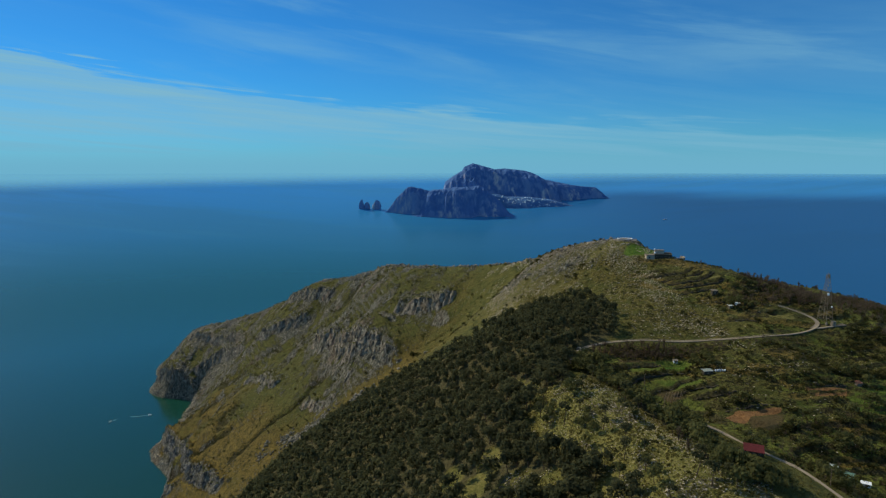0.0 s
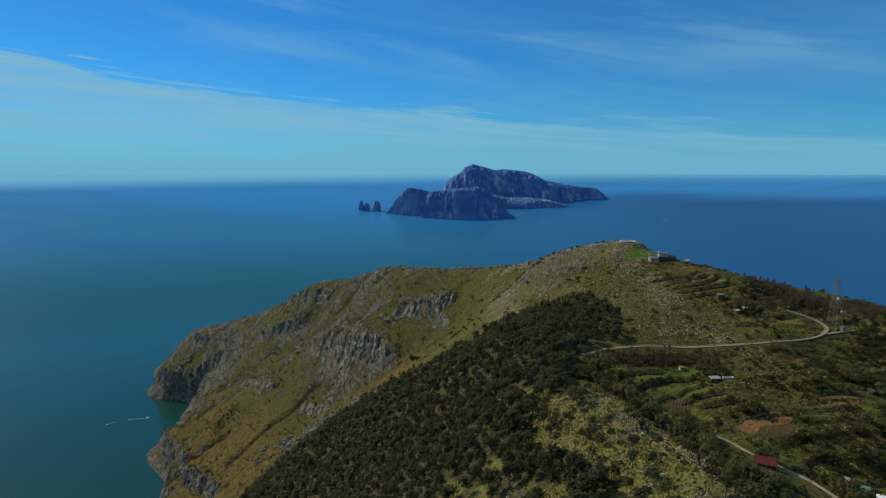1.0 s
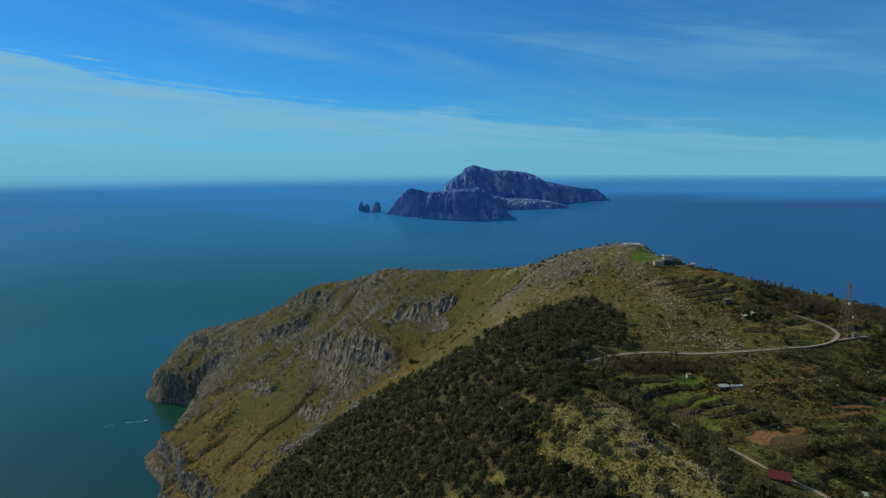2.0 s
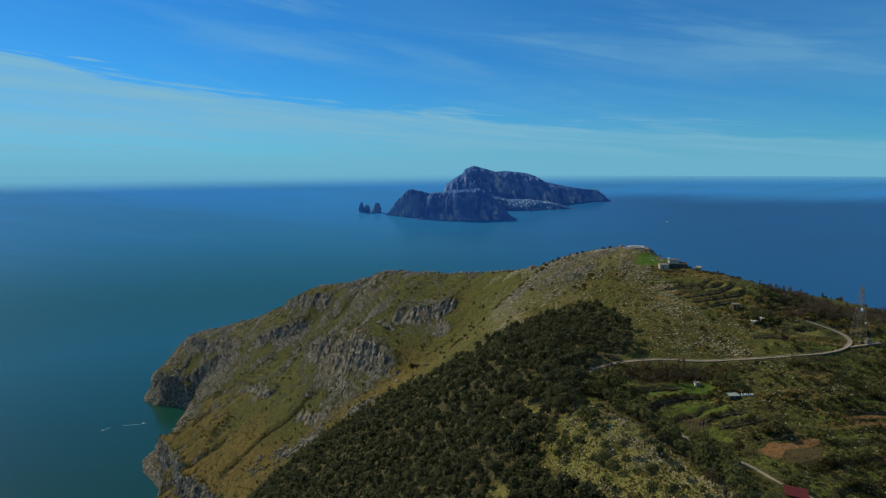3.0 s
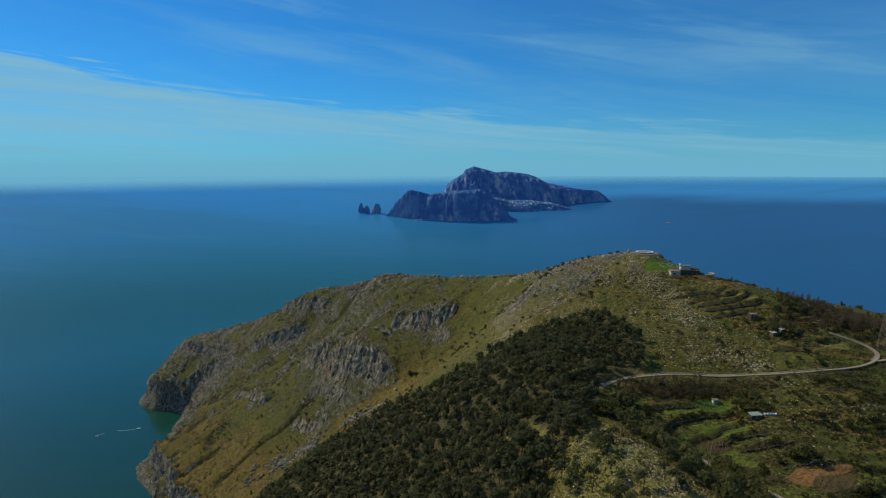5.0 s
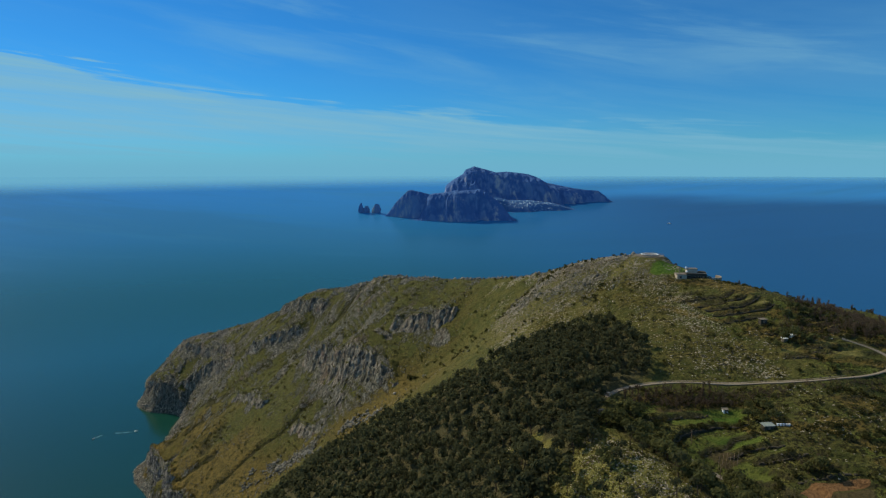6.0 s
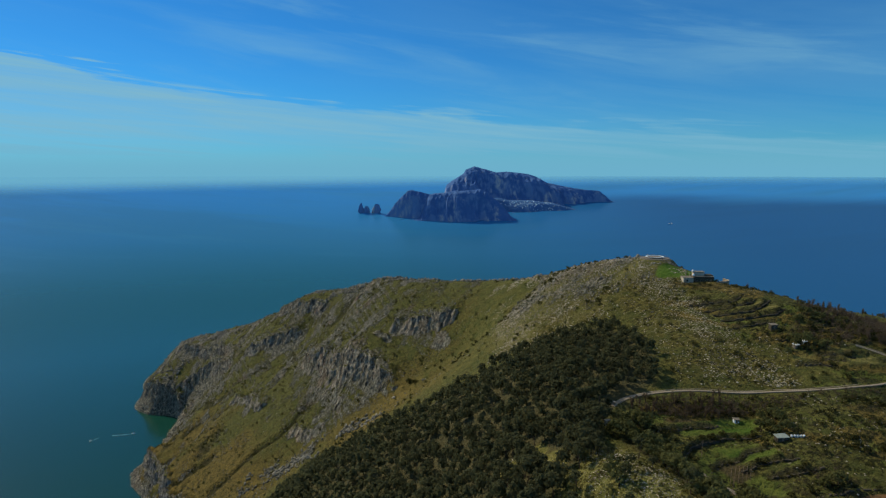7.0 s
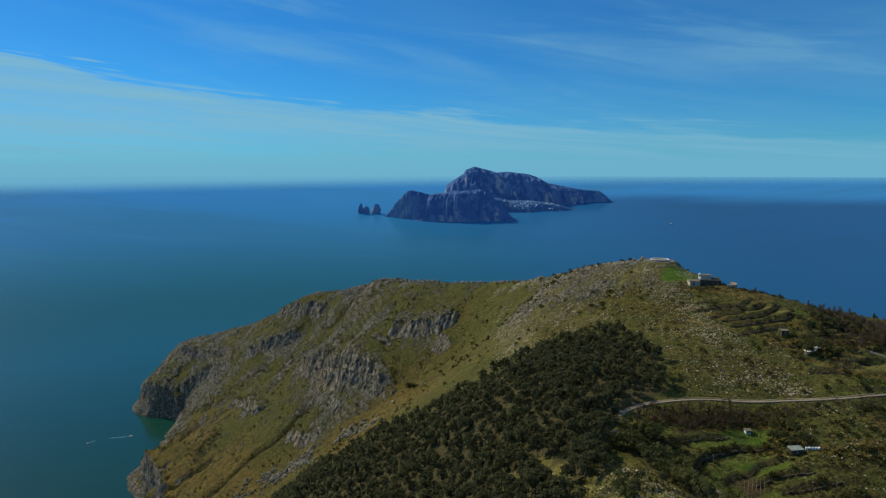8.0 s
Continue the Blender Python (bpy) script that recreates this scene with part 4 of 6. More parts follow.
def thing(name, label, category, at=None, group="", turn=0.0, lift=0.0):
    ob = tagged(new(name), label, category, group)
    if at is not None:
        ob.matrix_basis = pose(at[0], at[1], float(ground_at(*at)) + lift, 0, 0, turn)
    return ob


def box(bm, x0, y0, z0, x1, y1, z1, bevel=0.0):
    got = bmesh.ops.create_cube(bm, size=1)["verts"]
    for v in got:
        v.co = Vector(((x0 + x1) / 2 + v.co.x * (x1 - x0), (y0 + y1) / 2 + v.co.y * (y1 - y0), (z0 + z1) / 2 + v.co.z * (z1 - z0)))
    if bevel:
        edges = list({e for v in got for e in v.link_edges})
        bmesh.ops.bevel(bm, geom=edges, offset=bevel, segments=1, affect="EDGES")
    return bm


def bar(bm, a, b, r0, r1=None, sides=5):
    """A tapered bar from a to b."""
    a, b = Vector(a), Vector(b)
    m = (b - a).to_track_quat("Z", "Y").to_matrix().to_4x4()
    m.translation = (a + b) / 2
    bmesh.ops.create_cone(bm, cap_ends=True, segments=sides, radius1=r0, radius2=r0 if r1 is None else r1, depth=(b - a).length, matrix=m)
    return bm


def fresh():
    return bmesh.new()


def leaf_cloud(rng, lobes, count, leaf, loose=0.7):
    """Small bent leaf clumps spread over lobes (x, y, z, radius, flatness)."""
    verts, faces = [], []
    sizes = np.array([l[3] ** 2 for l in lobes])
    for n in range(count):
        x, y, z, r, flat = lobes[rng.choice(len(lobes), p=sizes / sizes.sum())]
        d = rng.normal(size=3)
        d /= np.linalg.norm(d)
        if d[2] < -0.5:
            d[2] *= -1
        c = np.array([x, y, z]) + d * [r, r, r * flat] * rng.uniform(0.62, 1.06)
        up = d + loose * rng.normal(size=3)
        up /= np.linalg.norm(up)
        side = np.cross(up, rng.normal(size=3))
        side /= np.linalg.norm(side)
        other = np.cross(up, side)
        s = leaf * rng.uniform(0.6, 1.35)
        k = len(verts)
        verts += [c - side * s, c + other * s * 0.7 + up * s * 0.25, c + side * s, c - other * s * 0.7 + up * s * 0.2]
        faces.append((k, k + 1, k + 2, k + 3))
    return np.array(verts), np.array(faces)


def trunk_mesh(rng, height, radius, limbs, spread):
    bm = fresh()
    bend = Vector((rng.normal() * 0.25, rng.normal() * 0.25, height * 0.55))
    top = Vector((bend.x * 1.5, bend.y * 1.5, height))
    bar(bm, (0, 0, -0.6), bend, radius * 1.2, radius * 0.7, 6)
    bar(bm, bend, top, radius * 0.7, radius * 0.3, 5)
    for n in range(limbs):
        a = 2 * math.pi * (n + rng.uniform(-0.2, 0.2)) / limbs
        z = height * rng.uniform(0.45, 0.85)
        root = bend.lerp(top, max(0.0, (z / height - 0.55) / 0.45))
        bar(bm, root, root + Vector((math.cos(a) * spread, math.sin(a) * spread, height * 0.18)), radius * 0.4, radius * 0.12, 4)
    return bm


def tree_kinds(seed, count, height, wide, leaf, flat, leaves=90, crown_foot=0.50):
    """Trunk bmesh and crown arrays of a few trees of one kind."""
    out = []
    for n in range(count):
        rng = np.random.default_rng(seed + n)
        lobes = [(0, 0, height * (0.5 * crown_foot + 0.47), wide * 0.52, flat)]
        for k in range(6):
            a, r = rng.uniform(0, 6.283), wide * rng.uniform(0.22, 0.40)
            lobes.append((math.cos(a) * r, math.sin(a) * r, height * rng.uniform(crown_foot, 0.86), wide * rng.uniform(0.2, 0.34), flat))
        out.append((trunk_mesh(rng, height * 0.75, 0.05 * height * 0.55, 5, wide * 0.3), leaf_cloud(rng, lobes, leaves, leaf, 0.4)))
    return out


def crown_object(name, cloud, material, parent):
    ob = new(name, mesh_from(name, cloud[0], cloud[1], material))
    ob.parent = parent
    return ob


def scattered(points, templates, scale_low, scale_high, seed, squash=(0.85, 1.2)):
    """Many template meshes (verts, faces) turned, scaled and set on the ground as one set of arrays."""
    rng = np.random.default_rng(seed)
    allv, allf, base = [], [], 0
    for x, y in points:
        v, f = templates[rng.integers(len(templates))]
        a, s = rng.uniform(0, 6.283), rng.uniform(scale_low, scale_high)
        c, d = math.cos(a) * s, math.sin(a) * s
        h = s * rng.uniform(*squash)
        allv.append(np.stack([x + v[:, 0] * c - v[:, 1] * d, y + v[:, 0] * d + v[:, 1] * c, float(ground_at(x, y)) + v[:, 2] * h], 1))
        allf.append(f + base)
        base += len(v)
    return np.concatenate(allv), np.concatenate(allf)


def stuff(name, points, templates, low, high, seed, material, label, category, squash=(0.85, 1.2)):
    v, f = scattered(points, templates, low, high, seed, squash)
    return tagged(new(name, mesh_from(name, v, f, material)), label, category, kind="stuff")


def rock_template(rng, flat=0.8, corners=11):
    """A broken angular boulder, all triangles."""
    bm = fresh()
    for _ in range(corners):
        d = rng.normal(size=3)
        d = d / np.linalg.norm(d) * rng.uniform(0.7, 1.1)
        bm.verts.new((d[0], d[1] * rng.uniform(0.6, 1.0), d[2] * flat))
    bmesh.ops.convex_hull(bm, input=bm.verts)
    loose = [v for v in bm.verts if not v.link_faces]
    bmesh.ops.delete(bm, geom=loose, context="VERTS")
    bmesh.ops.triangulate(bm, faces=bm.faces)
    bm.verts.index_update()
    v, f = np.array([v.co[:] for v in bm.verts]), np.array([[q.index for q in p.verts] for p in bm.faces])
    bm.free()
    return v, f


def spots(n, seed, x0, x1, y0, y1, test, gap=0.0):
    """Random places of the plan that pass the test (0 to 1 is a chance), not nearer than gap to each other."""
    rng = np.random.default_rng(seed)
    kept, cells = [], {}
    for _ in range(60):
        x, y = rng.uniform(x0, x1, 4000), rng.uniform(y0, y1, 4000)
        ok = rng.uniform(size=4000) < test(x, y)
        for a, b in zip(x[ok], y[ok]):
            if gap:
                i, j = int(a // gap), int(b // gap)
                if any((a - c) ** 2 + (b - d) ** 2 < gap * gap for u in (-1, 0, 1) for w in (-1, 0, 1) for c, d in cells.get((i + u, j + w), ())):
                    continue
                cells.setdefault((i, j), []).append((a, b))
            kept.append((a, b))
            if len(kept) >= n:
                return kept
    return kept


def off_roads(x, y, gap=4.0):
    near = np.full(np.shape(x), 1e9)
    for road in (UPPER_ROAD, SIDE_ROAD, LOWER_ROAD):
        near = np.minimum(near, along(x, y, road)[0])
    return (near > gap).astype(float)


# ---- roads ----
def ribbon(name, line, width, material, label, lift=0.06):
    """A road slab laid over its bed, with real thickness at the edges."""
    pts = []
    for (a, b), (c, d) in zip(line, line[1:]):
        k = max(2, int(math.hypot(c - a, d - b) / 1.5))
        pts += [(a + (c - a) * i / k, b + (d - b) * i / k) for i in range(k)]
    pts = np.array(pts + [line[-1]])
    for _ in range(6):
        pts[1:-1] = 0.25 * pts[:-2] + 0.5 * pts[1:-1] + 0.25 * pts[2:]
    way = np.gradient(pts, axis=0)
    way /= np.linalg.norm(way, axis=1)[:, None]
    side = np.stack([-way[:, 1], way[:, 0]], 1)
    z = ground_at(pts[:, 0], pts[:, 1])
    for _ in range(8):
        z[1:-1] = 0.25 * z[:-2] + 0.5 * z[1:-1] + 0.25 * z[2:]
    wob = width / 2 * (1 + 0.10 * fbm(np.arange(len(pts)), 0 * z, 5, 3, 7))
    rows = []
    for s, h in ((-1, -0.35), (-1, lift), (-0.4, lift + 0.03), (0.4, lift + 0.03), (1, lift), (1, -0.35)):
        q = pts + side * (s * wob)[:, None]
        edge = np.maximum(ground_at(q[:, 0], q[:, 1]), z - 0.2) if abs(s) == 1 and h > 0 else z
        rows.append(np.stack([q[:, 0], q[:, 1], np.minimum(np.maximum(edge, z), z + 0.35) + h], 1))
    v = np.stack(rows, 1)
    ob = new(name, shade(mesh_from(name, v.reshape(-1, 3), grid_faces(6, len(pts)), material), False))
    return tagged(ob, label, "road", kind="structure")


ribbon("road", UPPER_ROAD, 2.2, TARMAC, "pale narrow concrete road along the hillside")
ribbon("side_road", SIDE_ROAD, 2.6, TARMAC, "short pale lane beside the lattice tower", 0.09)
ribbon("lower_road", LOWER_ROAD, 2.5, TARMAC, "pale narrow lane between the terraced gardens")

# ---- woods ----
PINES = tree_kinds(100, 5, 5.8, 4.7, 0.46, 1.0, 220)
WOOD_CROWNS = [c for _, c in tree_kinds(150, 7, 5.8, 4.7, 0.64, 1.0, 110)]
FAR_CROWNS = [c for _, c in tree_kinds(150, 7, 5.8, 4.7, 0.96, 1.0, 44)]
OAKS = tree_kinds(200, 4, 4.6, 4.6, 0.50, 0.8, 115)


def thing_trees(name, kinds, leaf, label, group, points, low, high, seed):
    """Trees as things of their own, each with trunk and crown."""
    rng = np.random.default_rng(seed)
    first = []
    for n, (bm, cloud) in enumerate(kinds):
        t = thing(name, label, "tree", group=group)
        part("trunk", bm.copy(), BARK, t)
        crown_object("crown", cloud, leaf, t)
        first.append(t)
    for n, (x, y) in enumerate(points):
        s = rng.uniform(low, high)
        m = pose(x, y, float(ground_at(x, y)), rng.normal() * 3, rng.normal() * 3, rng.uniform(0, 360)) @ Matrix.Diagonal((s, s, s * rng.uniform(0.85, 1.2), 1))
        if n < len(first):
            first[n].matrix_basis = m
        else:
            copy_thing(first[n % len(first)], m)


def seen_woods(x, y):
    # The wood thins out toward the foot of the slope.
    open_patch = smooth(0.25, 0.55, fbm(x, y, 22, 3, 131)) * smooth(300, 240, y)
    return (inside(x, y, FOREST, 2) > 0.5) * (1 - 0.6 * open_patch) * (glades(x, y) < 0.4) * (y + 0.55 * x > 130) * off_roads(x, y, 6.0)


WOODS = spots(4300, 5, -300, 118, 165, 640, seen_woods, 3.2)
NEAREST = [p for p in WOODS if p[0] > 20 and p[1] < 330][:240]
chosen = set(NEAREST)
thing_trees("pine_tree", PINES, PINE, "dark green pine of the hillside wood", "pines of the wood", NEAREST, 0.8, 1.3, 21)


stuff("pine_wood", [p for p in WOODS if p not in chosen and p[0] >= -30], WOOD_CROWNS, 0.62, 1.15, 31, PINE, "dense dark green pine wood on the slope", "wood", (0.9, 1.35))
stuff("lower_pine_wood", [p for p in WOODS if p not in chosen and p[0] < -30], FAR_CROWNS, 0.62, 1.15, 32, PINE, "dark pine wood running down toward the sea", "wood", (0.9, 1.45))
stems = []
for bm, _ in PINES:
    bm.verts.index_update()
    tri = bm.copy()
    bmesh.ops.triangulate(tri, faces=tri.faces)
    tri.verts.index_update()
    stems.append((np.array([v.co[:] for v in tri.verts]), np.array([[v.index for v in f.verts] for f in tri.faces])))
    tri.free()
stuff("pine_wood_trunks", [p for p in WOODS if p not in chosen][::14], stems, 0.65, 0.95, 31, BARK, "brown trunks of the pine wood", "wood")

# Clumps of evergreen trees on the terraces: x, y, reach in x, reach in y, how many.
BELT_TREES = spots(105, 299, 64, 116, 188, 306, lambda x, y: (inside(x, y, BELT, 1) > 0.5) * off_roads(x, y, 3), 2.6)
GROVES = [(143, 280, 8, 3, 6), (80, 315, 6, 6, 13), (72, 303, 5, 6, 10), (178, 367, 6, 4, 5), (190, 386, 13, 8, 9),
          (95, 196, 6, 12, 22), (124, 232, 4, 5, 6), (165, 250, 14, 9, 9), (108, 262, 4, 11, 20), (99, 236, 6, 8, 8), (138, 312, 5, 3, 6), (150, 214, 9, 12, 12), (210, 300, 18, 10, 8), (169, 359, 1.5, 1.5, 2), (183, 361, 4, 3, 7), (140, 319, 4, 4, 8), (97, 182, 8, 6, 18), (107, 187, 5, 6, 11), (180, 262, 14, 5, 8), (172, 242, 12, 4, 6), (205, 272, 10, 4, 8)]
grove_points = list(BELT_TREES) + spots(24, 298, 42, 96, 168, 286, lambda x, y: (inside(x, y, BARE_SPUR, 1) > 0.5) * (y > 182) * (0.25 + smooth(0.0, 0.3, fbm(x, y, 14, 2, 181))), 3.2)
for n, (gx, gy, rx, ry, many) in enumerate(GROVES):
    grove_points += spots(many, 300 + n, gx - rx, gx + rx, gy - ry, gy + ry, lambda x, y: off_roads(x, y, 2.8), 2.2)
thing_trees("evergreen_tree", OAKS, OAK, "rounded evergreen tree on the garden terraces", "trees of the terraces", grove_points, 0.6, 1.15, 41)


# Umbrella-shaped pines stand singly on the bare spur, their trunks in view.
SPUR_PINES = spots(30, 297, 42, 98, 176, 284, lambda x, y: (inside(x, y, BARE_SPUR, 1) > 0.5) * (0.3 + smooth(0.0, 0.3, fbm(x, y, 14, 2, 187))), 4.5)
thing_trees("umbrella_pine", tree_kinds(260, 4, 6.4, 4.2, 0.44, 0.6, 150, 0.72), PINE, "single umbrella-shaped pine on the stony spur", "pines of the spur", SPUR_PINES, 0.7, 1.15, 47)


def bare_kind(seed):
    """A leafless tree: several stems that fan out and end in fine upright twigs."""
    rng = np.random.default_rng(seed)
    bm, verts, faces = fresh(), [], []
    for n in range(7):
        a, out, high = rng.uniform(0, 6.283), rng.uniform(0.2, 1.3), rng.uniform(2.6, 4.4)
        knee = Vector((math.cos(a) * out * 0.35, math.sin(a) * out * 0.35, high * 0.4))
        tip = Vector((math.cos(a) * out, math.sin(a) * out, high))
        bar(bm, (0, 0, -0.4), knee, 0.10, 0.06, 4)
        bar(bm, knee, tip, 0.06, 0.015, 3)
        for _ in range(24):
            root = knee.lerp(tip, rng.uniform(0, 1))
            way = Vector((rng.normal() * 0.5, rng.normal() * 0.5, rng.uniform(0.3, 1.1))).normalized()
            across = way.cross(Vector(rng.normal(size=3))).normalized() * 0.045
            end, k = root + way * rng.uniform(0.5, 1.1), len(verts)
            verts += [root - across, root + across, end + across * 0.4, end - across * 0.4]
            faces.append((k, k + 1, k + 2, k + 3))
    return bm, (np.array([v[:] for v in verts]), np.array(faces))


BARES = [bare_kind(s) for s in (1, 2, 3)]
BARE_GROVES = [(96, 200, 10, 18, 16), (248, 412, 30, 20, 80), (105, 327, 22, 4, 34), (200, 450, 8, 3, 6), (208, 395, 10, 14, 16), (262, 446, 20, 6, 5), (218, 374, 16, 9, 34), (108, 334, 24, 3, 30)]
bare_points = []
for n, (gx, gy, rx, ry, many) in enumerate(BARE_GROVES):
    bare_points += spots(many, 400 + n, gx - rx, gx + rx, gy - ry, gy + ry, lambda x, y: off_roads(x, y, 2.5), 2.0)
thing_trees("bare_tree", BARES, DRYWOOD, "leafless grey-brown tree on the hillside", "leafless trees", bare_points, 0.55, 1.15, 43)

# ---- scrub and rocks ----
rng = np.random.default_rng(77)
SHRUBS = []
for n in range(4):
    lobes = [(0, 0, 0.45, 0.8, 0.75)] + [(rng.normal() * 0.45, rng.normal() * 0.45, rng.uniform(0.2, 0.6), 0.5, 0.8) for _ in range(3)]
    SHRUBS.append(leaf_cloud(rng, lobes, 28, 0.30))
LOW_SHRUBS = [leaf_cloud(rng, [(0, 0, 0.4, 0.75, 0.75), (0.4, 0.2, 0.3, 0.5, 0.8)], 15, 0.40) for _ in range(4)]


def shrub_chance(x, y):
    woods, terr, spur = inside(x, y, FOREST, 2), inside(x, y, TERRACED, 4), inside(x, y, BARE_SPUR, 4)
    clump = smooth(0.0, 0.5, fbm(x, y, 18, 3, 141))
    green = sum(inside(x, y, q, 1) for q in NO_SCRUB)
    i = np.clip(np.searchsorted(GX, x) - 1, 0, len(GX) - 2)
    j = np.clip(np.searchsorted(GY, y) - 1, 0, len(GY) - 2)
    clump = clump * 0.32 + 0.7 * MASKS["wall"][j, i]
    return np.clip((0.035 + 0.8 * clump * (0.4 + 0.6 * terr)) * (1 - woods) * (1 - 0.55 * spur) * off_roads(x, y, 3), 0, 1) * (green < 0.3) * (1 - 0.75 * inside(x, y, STEP_FIELDS[0], 3))


def bush(x, y, s, n):
    t = thing("bush", "round dark green bush on the open hillside", "bush", (x, y), "bushes on the hillside", 40.0 * n)
    r = np.random.default_rng(500 + n)
    lobes = [(0, 0, 0.7, 1.0, 0.8)] + [(r.normal() * 0.6, r.normal() * 0.6, r.uniform(0.4, 0.9), 0.6, 0.8) for _ in range(4)]
    v, f = leaf_cloud(r, lobes, 120, 0.26)
    crown_object("crown", (v * s, f), SCRUB, t)
    part("stem", bar(fresh(), (0, 0, -0.5), (0, 0, 0.8 * s), 0.1 * s, 0.05 * s, 5), BARK, t)


for n, (x, y, s) in enumerate([(127, 508, 1.3), (131.5, 504, 1.5), (119, 522, 0.8), (160, 474, 0.9), (176, 462, 1.0), (188, 455, 1.7), (205, 453, 1.2), (243, 460, 1.6), (252, 461, 1.3), (262, 462, 1.9), (275, 460, 1.5), (283, 456, 1.8), (296, 448, 1.7), (308, 440, 2.0), (233, 457, 1.1), (124, 478, 1.0), (108, 470, 1.1), (-33, 640, 3.6), (-28, 634, 2.4), (-128, 770, 1.8)]):
    bush(x, y, s, n)


stuff("maquis_scrub", spots(2200, 51, 60, 320, 165, 470, shrub_chance), SHRUBS, 0.5, 1.7, 52, SCRUB, "low dark maquis shrubs over the terraces", "scrub")


def wall_growth(line):
    """Places of the scrub that hangs down the front of a terrace wall."""
    rng, out = np.random.default_rng(int(line[0][0] * 7)), []
    for (a, b), (c, d) in zip(line, line[1:]):
        size = math.hypot(c - a, d - b)
        nx, ny = (d - b) / size, -(c - a) / size
        for _ in range(int(size * 2.0)):
            t, off = rng.uniform(), rng.uniform(0.5, 2.0)
            out.append((a + (c - a) * t + nx * off, b + (d - b) * t + ny * off))
    return out


stuff("wall_scrub", [q for line, _ in GARDEN_STEPS for q in wall_growth(line)[::2]] + [q for line, _ in HILL_STEPS for q in wall_growth(line)[::4]], SHRUBS, 0.3, 0.75, 57, SCRUB, "dark scrub growing down the terrace walls", "scrub")


THICKETS = [[(178, 374), (196, 398), (236, 428), (300, 425), (300, 352), (242, 352), (226, 364), (206, 364), (190, 360)],
            [(84, 327), (96, 335), (142, 332), (142, 324), (118, 326), (98, 322)], [(240, 340), (300, 345), (300, 310), (250, 320)],
            [(150, 282), (154, 286), (142, 288), (134, 283), (140, 278)]]


BRUSH = [((c[0].reshape(-1, 4, 3)[::3] * [1.15, 1.15, 0.72]).reshape(-1, 3), np.arange(len(c[1][::3]) * 4).reshape(-1, 4)) for _, c in BARES]


def thicket(x, y):
    return sum(inside(x, y, q, 3) for q in THICKETS) * (0.35 + 0.65 * smooth(-0.2, 0.25, fbm(x, y, 13, 3, 197))) * off_roads(x, y, 2.6)


stuff("brown_thicket", spots(1150, 83, 80, 300, 275, 430, thicket), BRUSH, 0.6, 1.25, 84, DRYWOOD, "dense leafless brown thicket on the slope", "scrub")
LOW_GARDENS = [(128, 196), (140, 256), (172, 266), (214, 264), (222, 205)]
stuff("garden_scrub", spots(250, 95, 126, 224, 194, 268, lambda x, y: inside(x, y, LOW_GARDENS, 3) * (0.15 + 0.85 * smooth(-0.15, 0.2, fbm(x, y, 15, 3, 203))) * off_roads(x, y, 2.5) * (sum(inside(x, y, q, 1) for q in NO_SCRUB) < 0.3)),
      SHRUBS, 0.7, 1.9, 96, SCRUB, "dark overgrown shrubs among the lower gardens", "scrub")
stuff("garden_brush", spots(320, 97, 126, 224, 194, 268, lambda x, y: inside(x, y, LOW_GARDENS, 3) * (0.1 + 0.9 * smooth(-0.1, 0.3, fbm(x, y, 17, 3, 205))) * off_roads(x, y, 2.5) * (sum(inside(x, y, q, 1) for q in NO_SCRUB) < 0.3)),
      BRUSH, 0.4, 0.8, 98, DRYWOOD, "leafless brown brush among the lower gardens", "scrub")
stuff("roadside_thicket", spots(430, 93, 84, 204, 318, 337, lambda x, y: inside(x, y, [(86, 329), (98, 336.5), (144, 333.5), (172, 328.5), (202, 332), (202, 326), (172, 322), (144, 325), (118, 326), (98, 323)], 1.5) * (0.3 + 0.7 * smooth(160, 140, x)) * off_roads(x, y, 2.2)), BRUSH, 0.45, 0.85, 94, DRYWOOD, "brown leafless thicket below the road", "scrub")
stuff("bramble", spots(520, 87, 140, 290, 285, 338, lambda x, y: off_roads(x, y, 2.6) * (sum(inside(x, y, q, 1) for q in NO_SCRUB) < 0.3) * smooth(-0.1, 0.35, fbm(x, y, 16, 3, 199))),
      BRUSH, 0.25, 0.5, 88, DRYWOOD, "low leafless brown brambles on the terraces", "scrub", (0.5, 0.8))
stuff("terrace_scrub", spots(760, 99, 148, 292, 284, 336, lambda x, y: off_roads(x, y, 2.6) * (sum(inside(x, y, q, 1) for q in NO_SCRUB) < 0.3) * smooth(0.05, 0.3, fbm(0.35 * x, y, 7, 3, 207)) * (0.3 + 0.7 * smooth(160, 215, x))),
      SHRUBS, 0.5, 1.4, 100, SCRUB, "dark shrubs in rows along the terrace edges", "scrub")
stuff("green_thicket", spots(480, 85, 80, 300, 275, 430, thicket), SHRUBS, 0.7, 1.6, 86, SCRUB, "dense dark evergreen thicket on the slope", "scrub")


def flank_shrubs(x, y):
    i = np.clip(np.searchsorted(GX, x) - 1, 0, len(GX) - 2)
    j = np.clip(np.searchsorted(GY, y) - 1, 0, len(GY) - 2)
    clump = 0.5 * smooth(0.15, 0.5, fbm(x, y, 45, 3, 151)) + 0.9 * MASKS["furrow"][j, i]
    return np.clip((0.06 + 0.6 * clump) * (1 - inside(x, y, FOREST, 2)), 0, 1) * (ground_at(x, y) > 12)


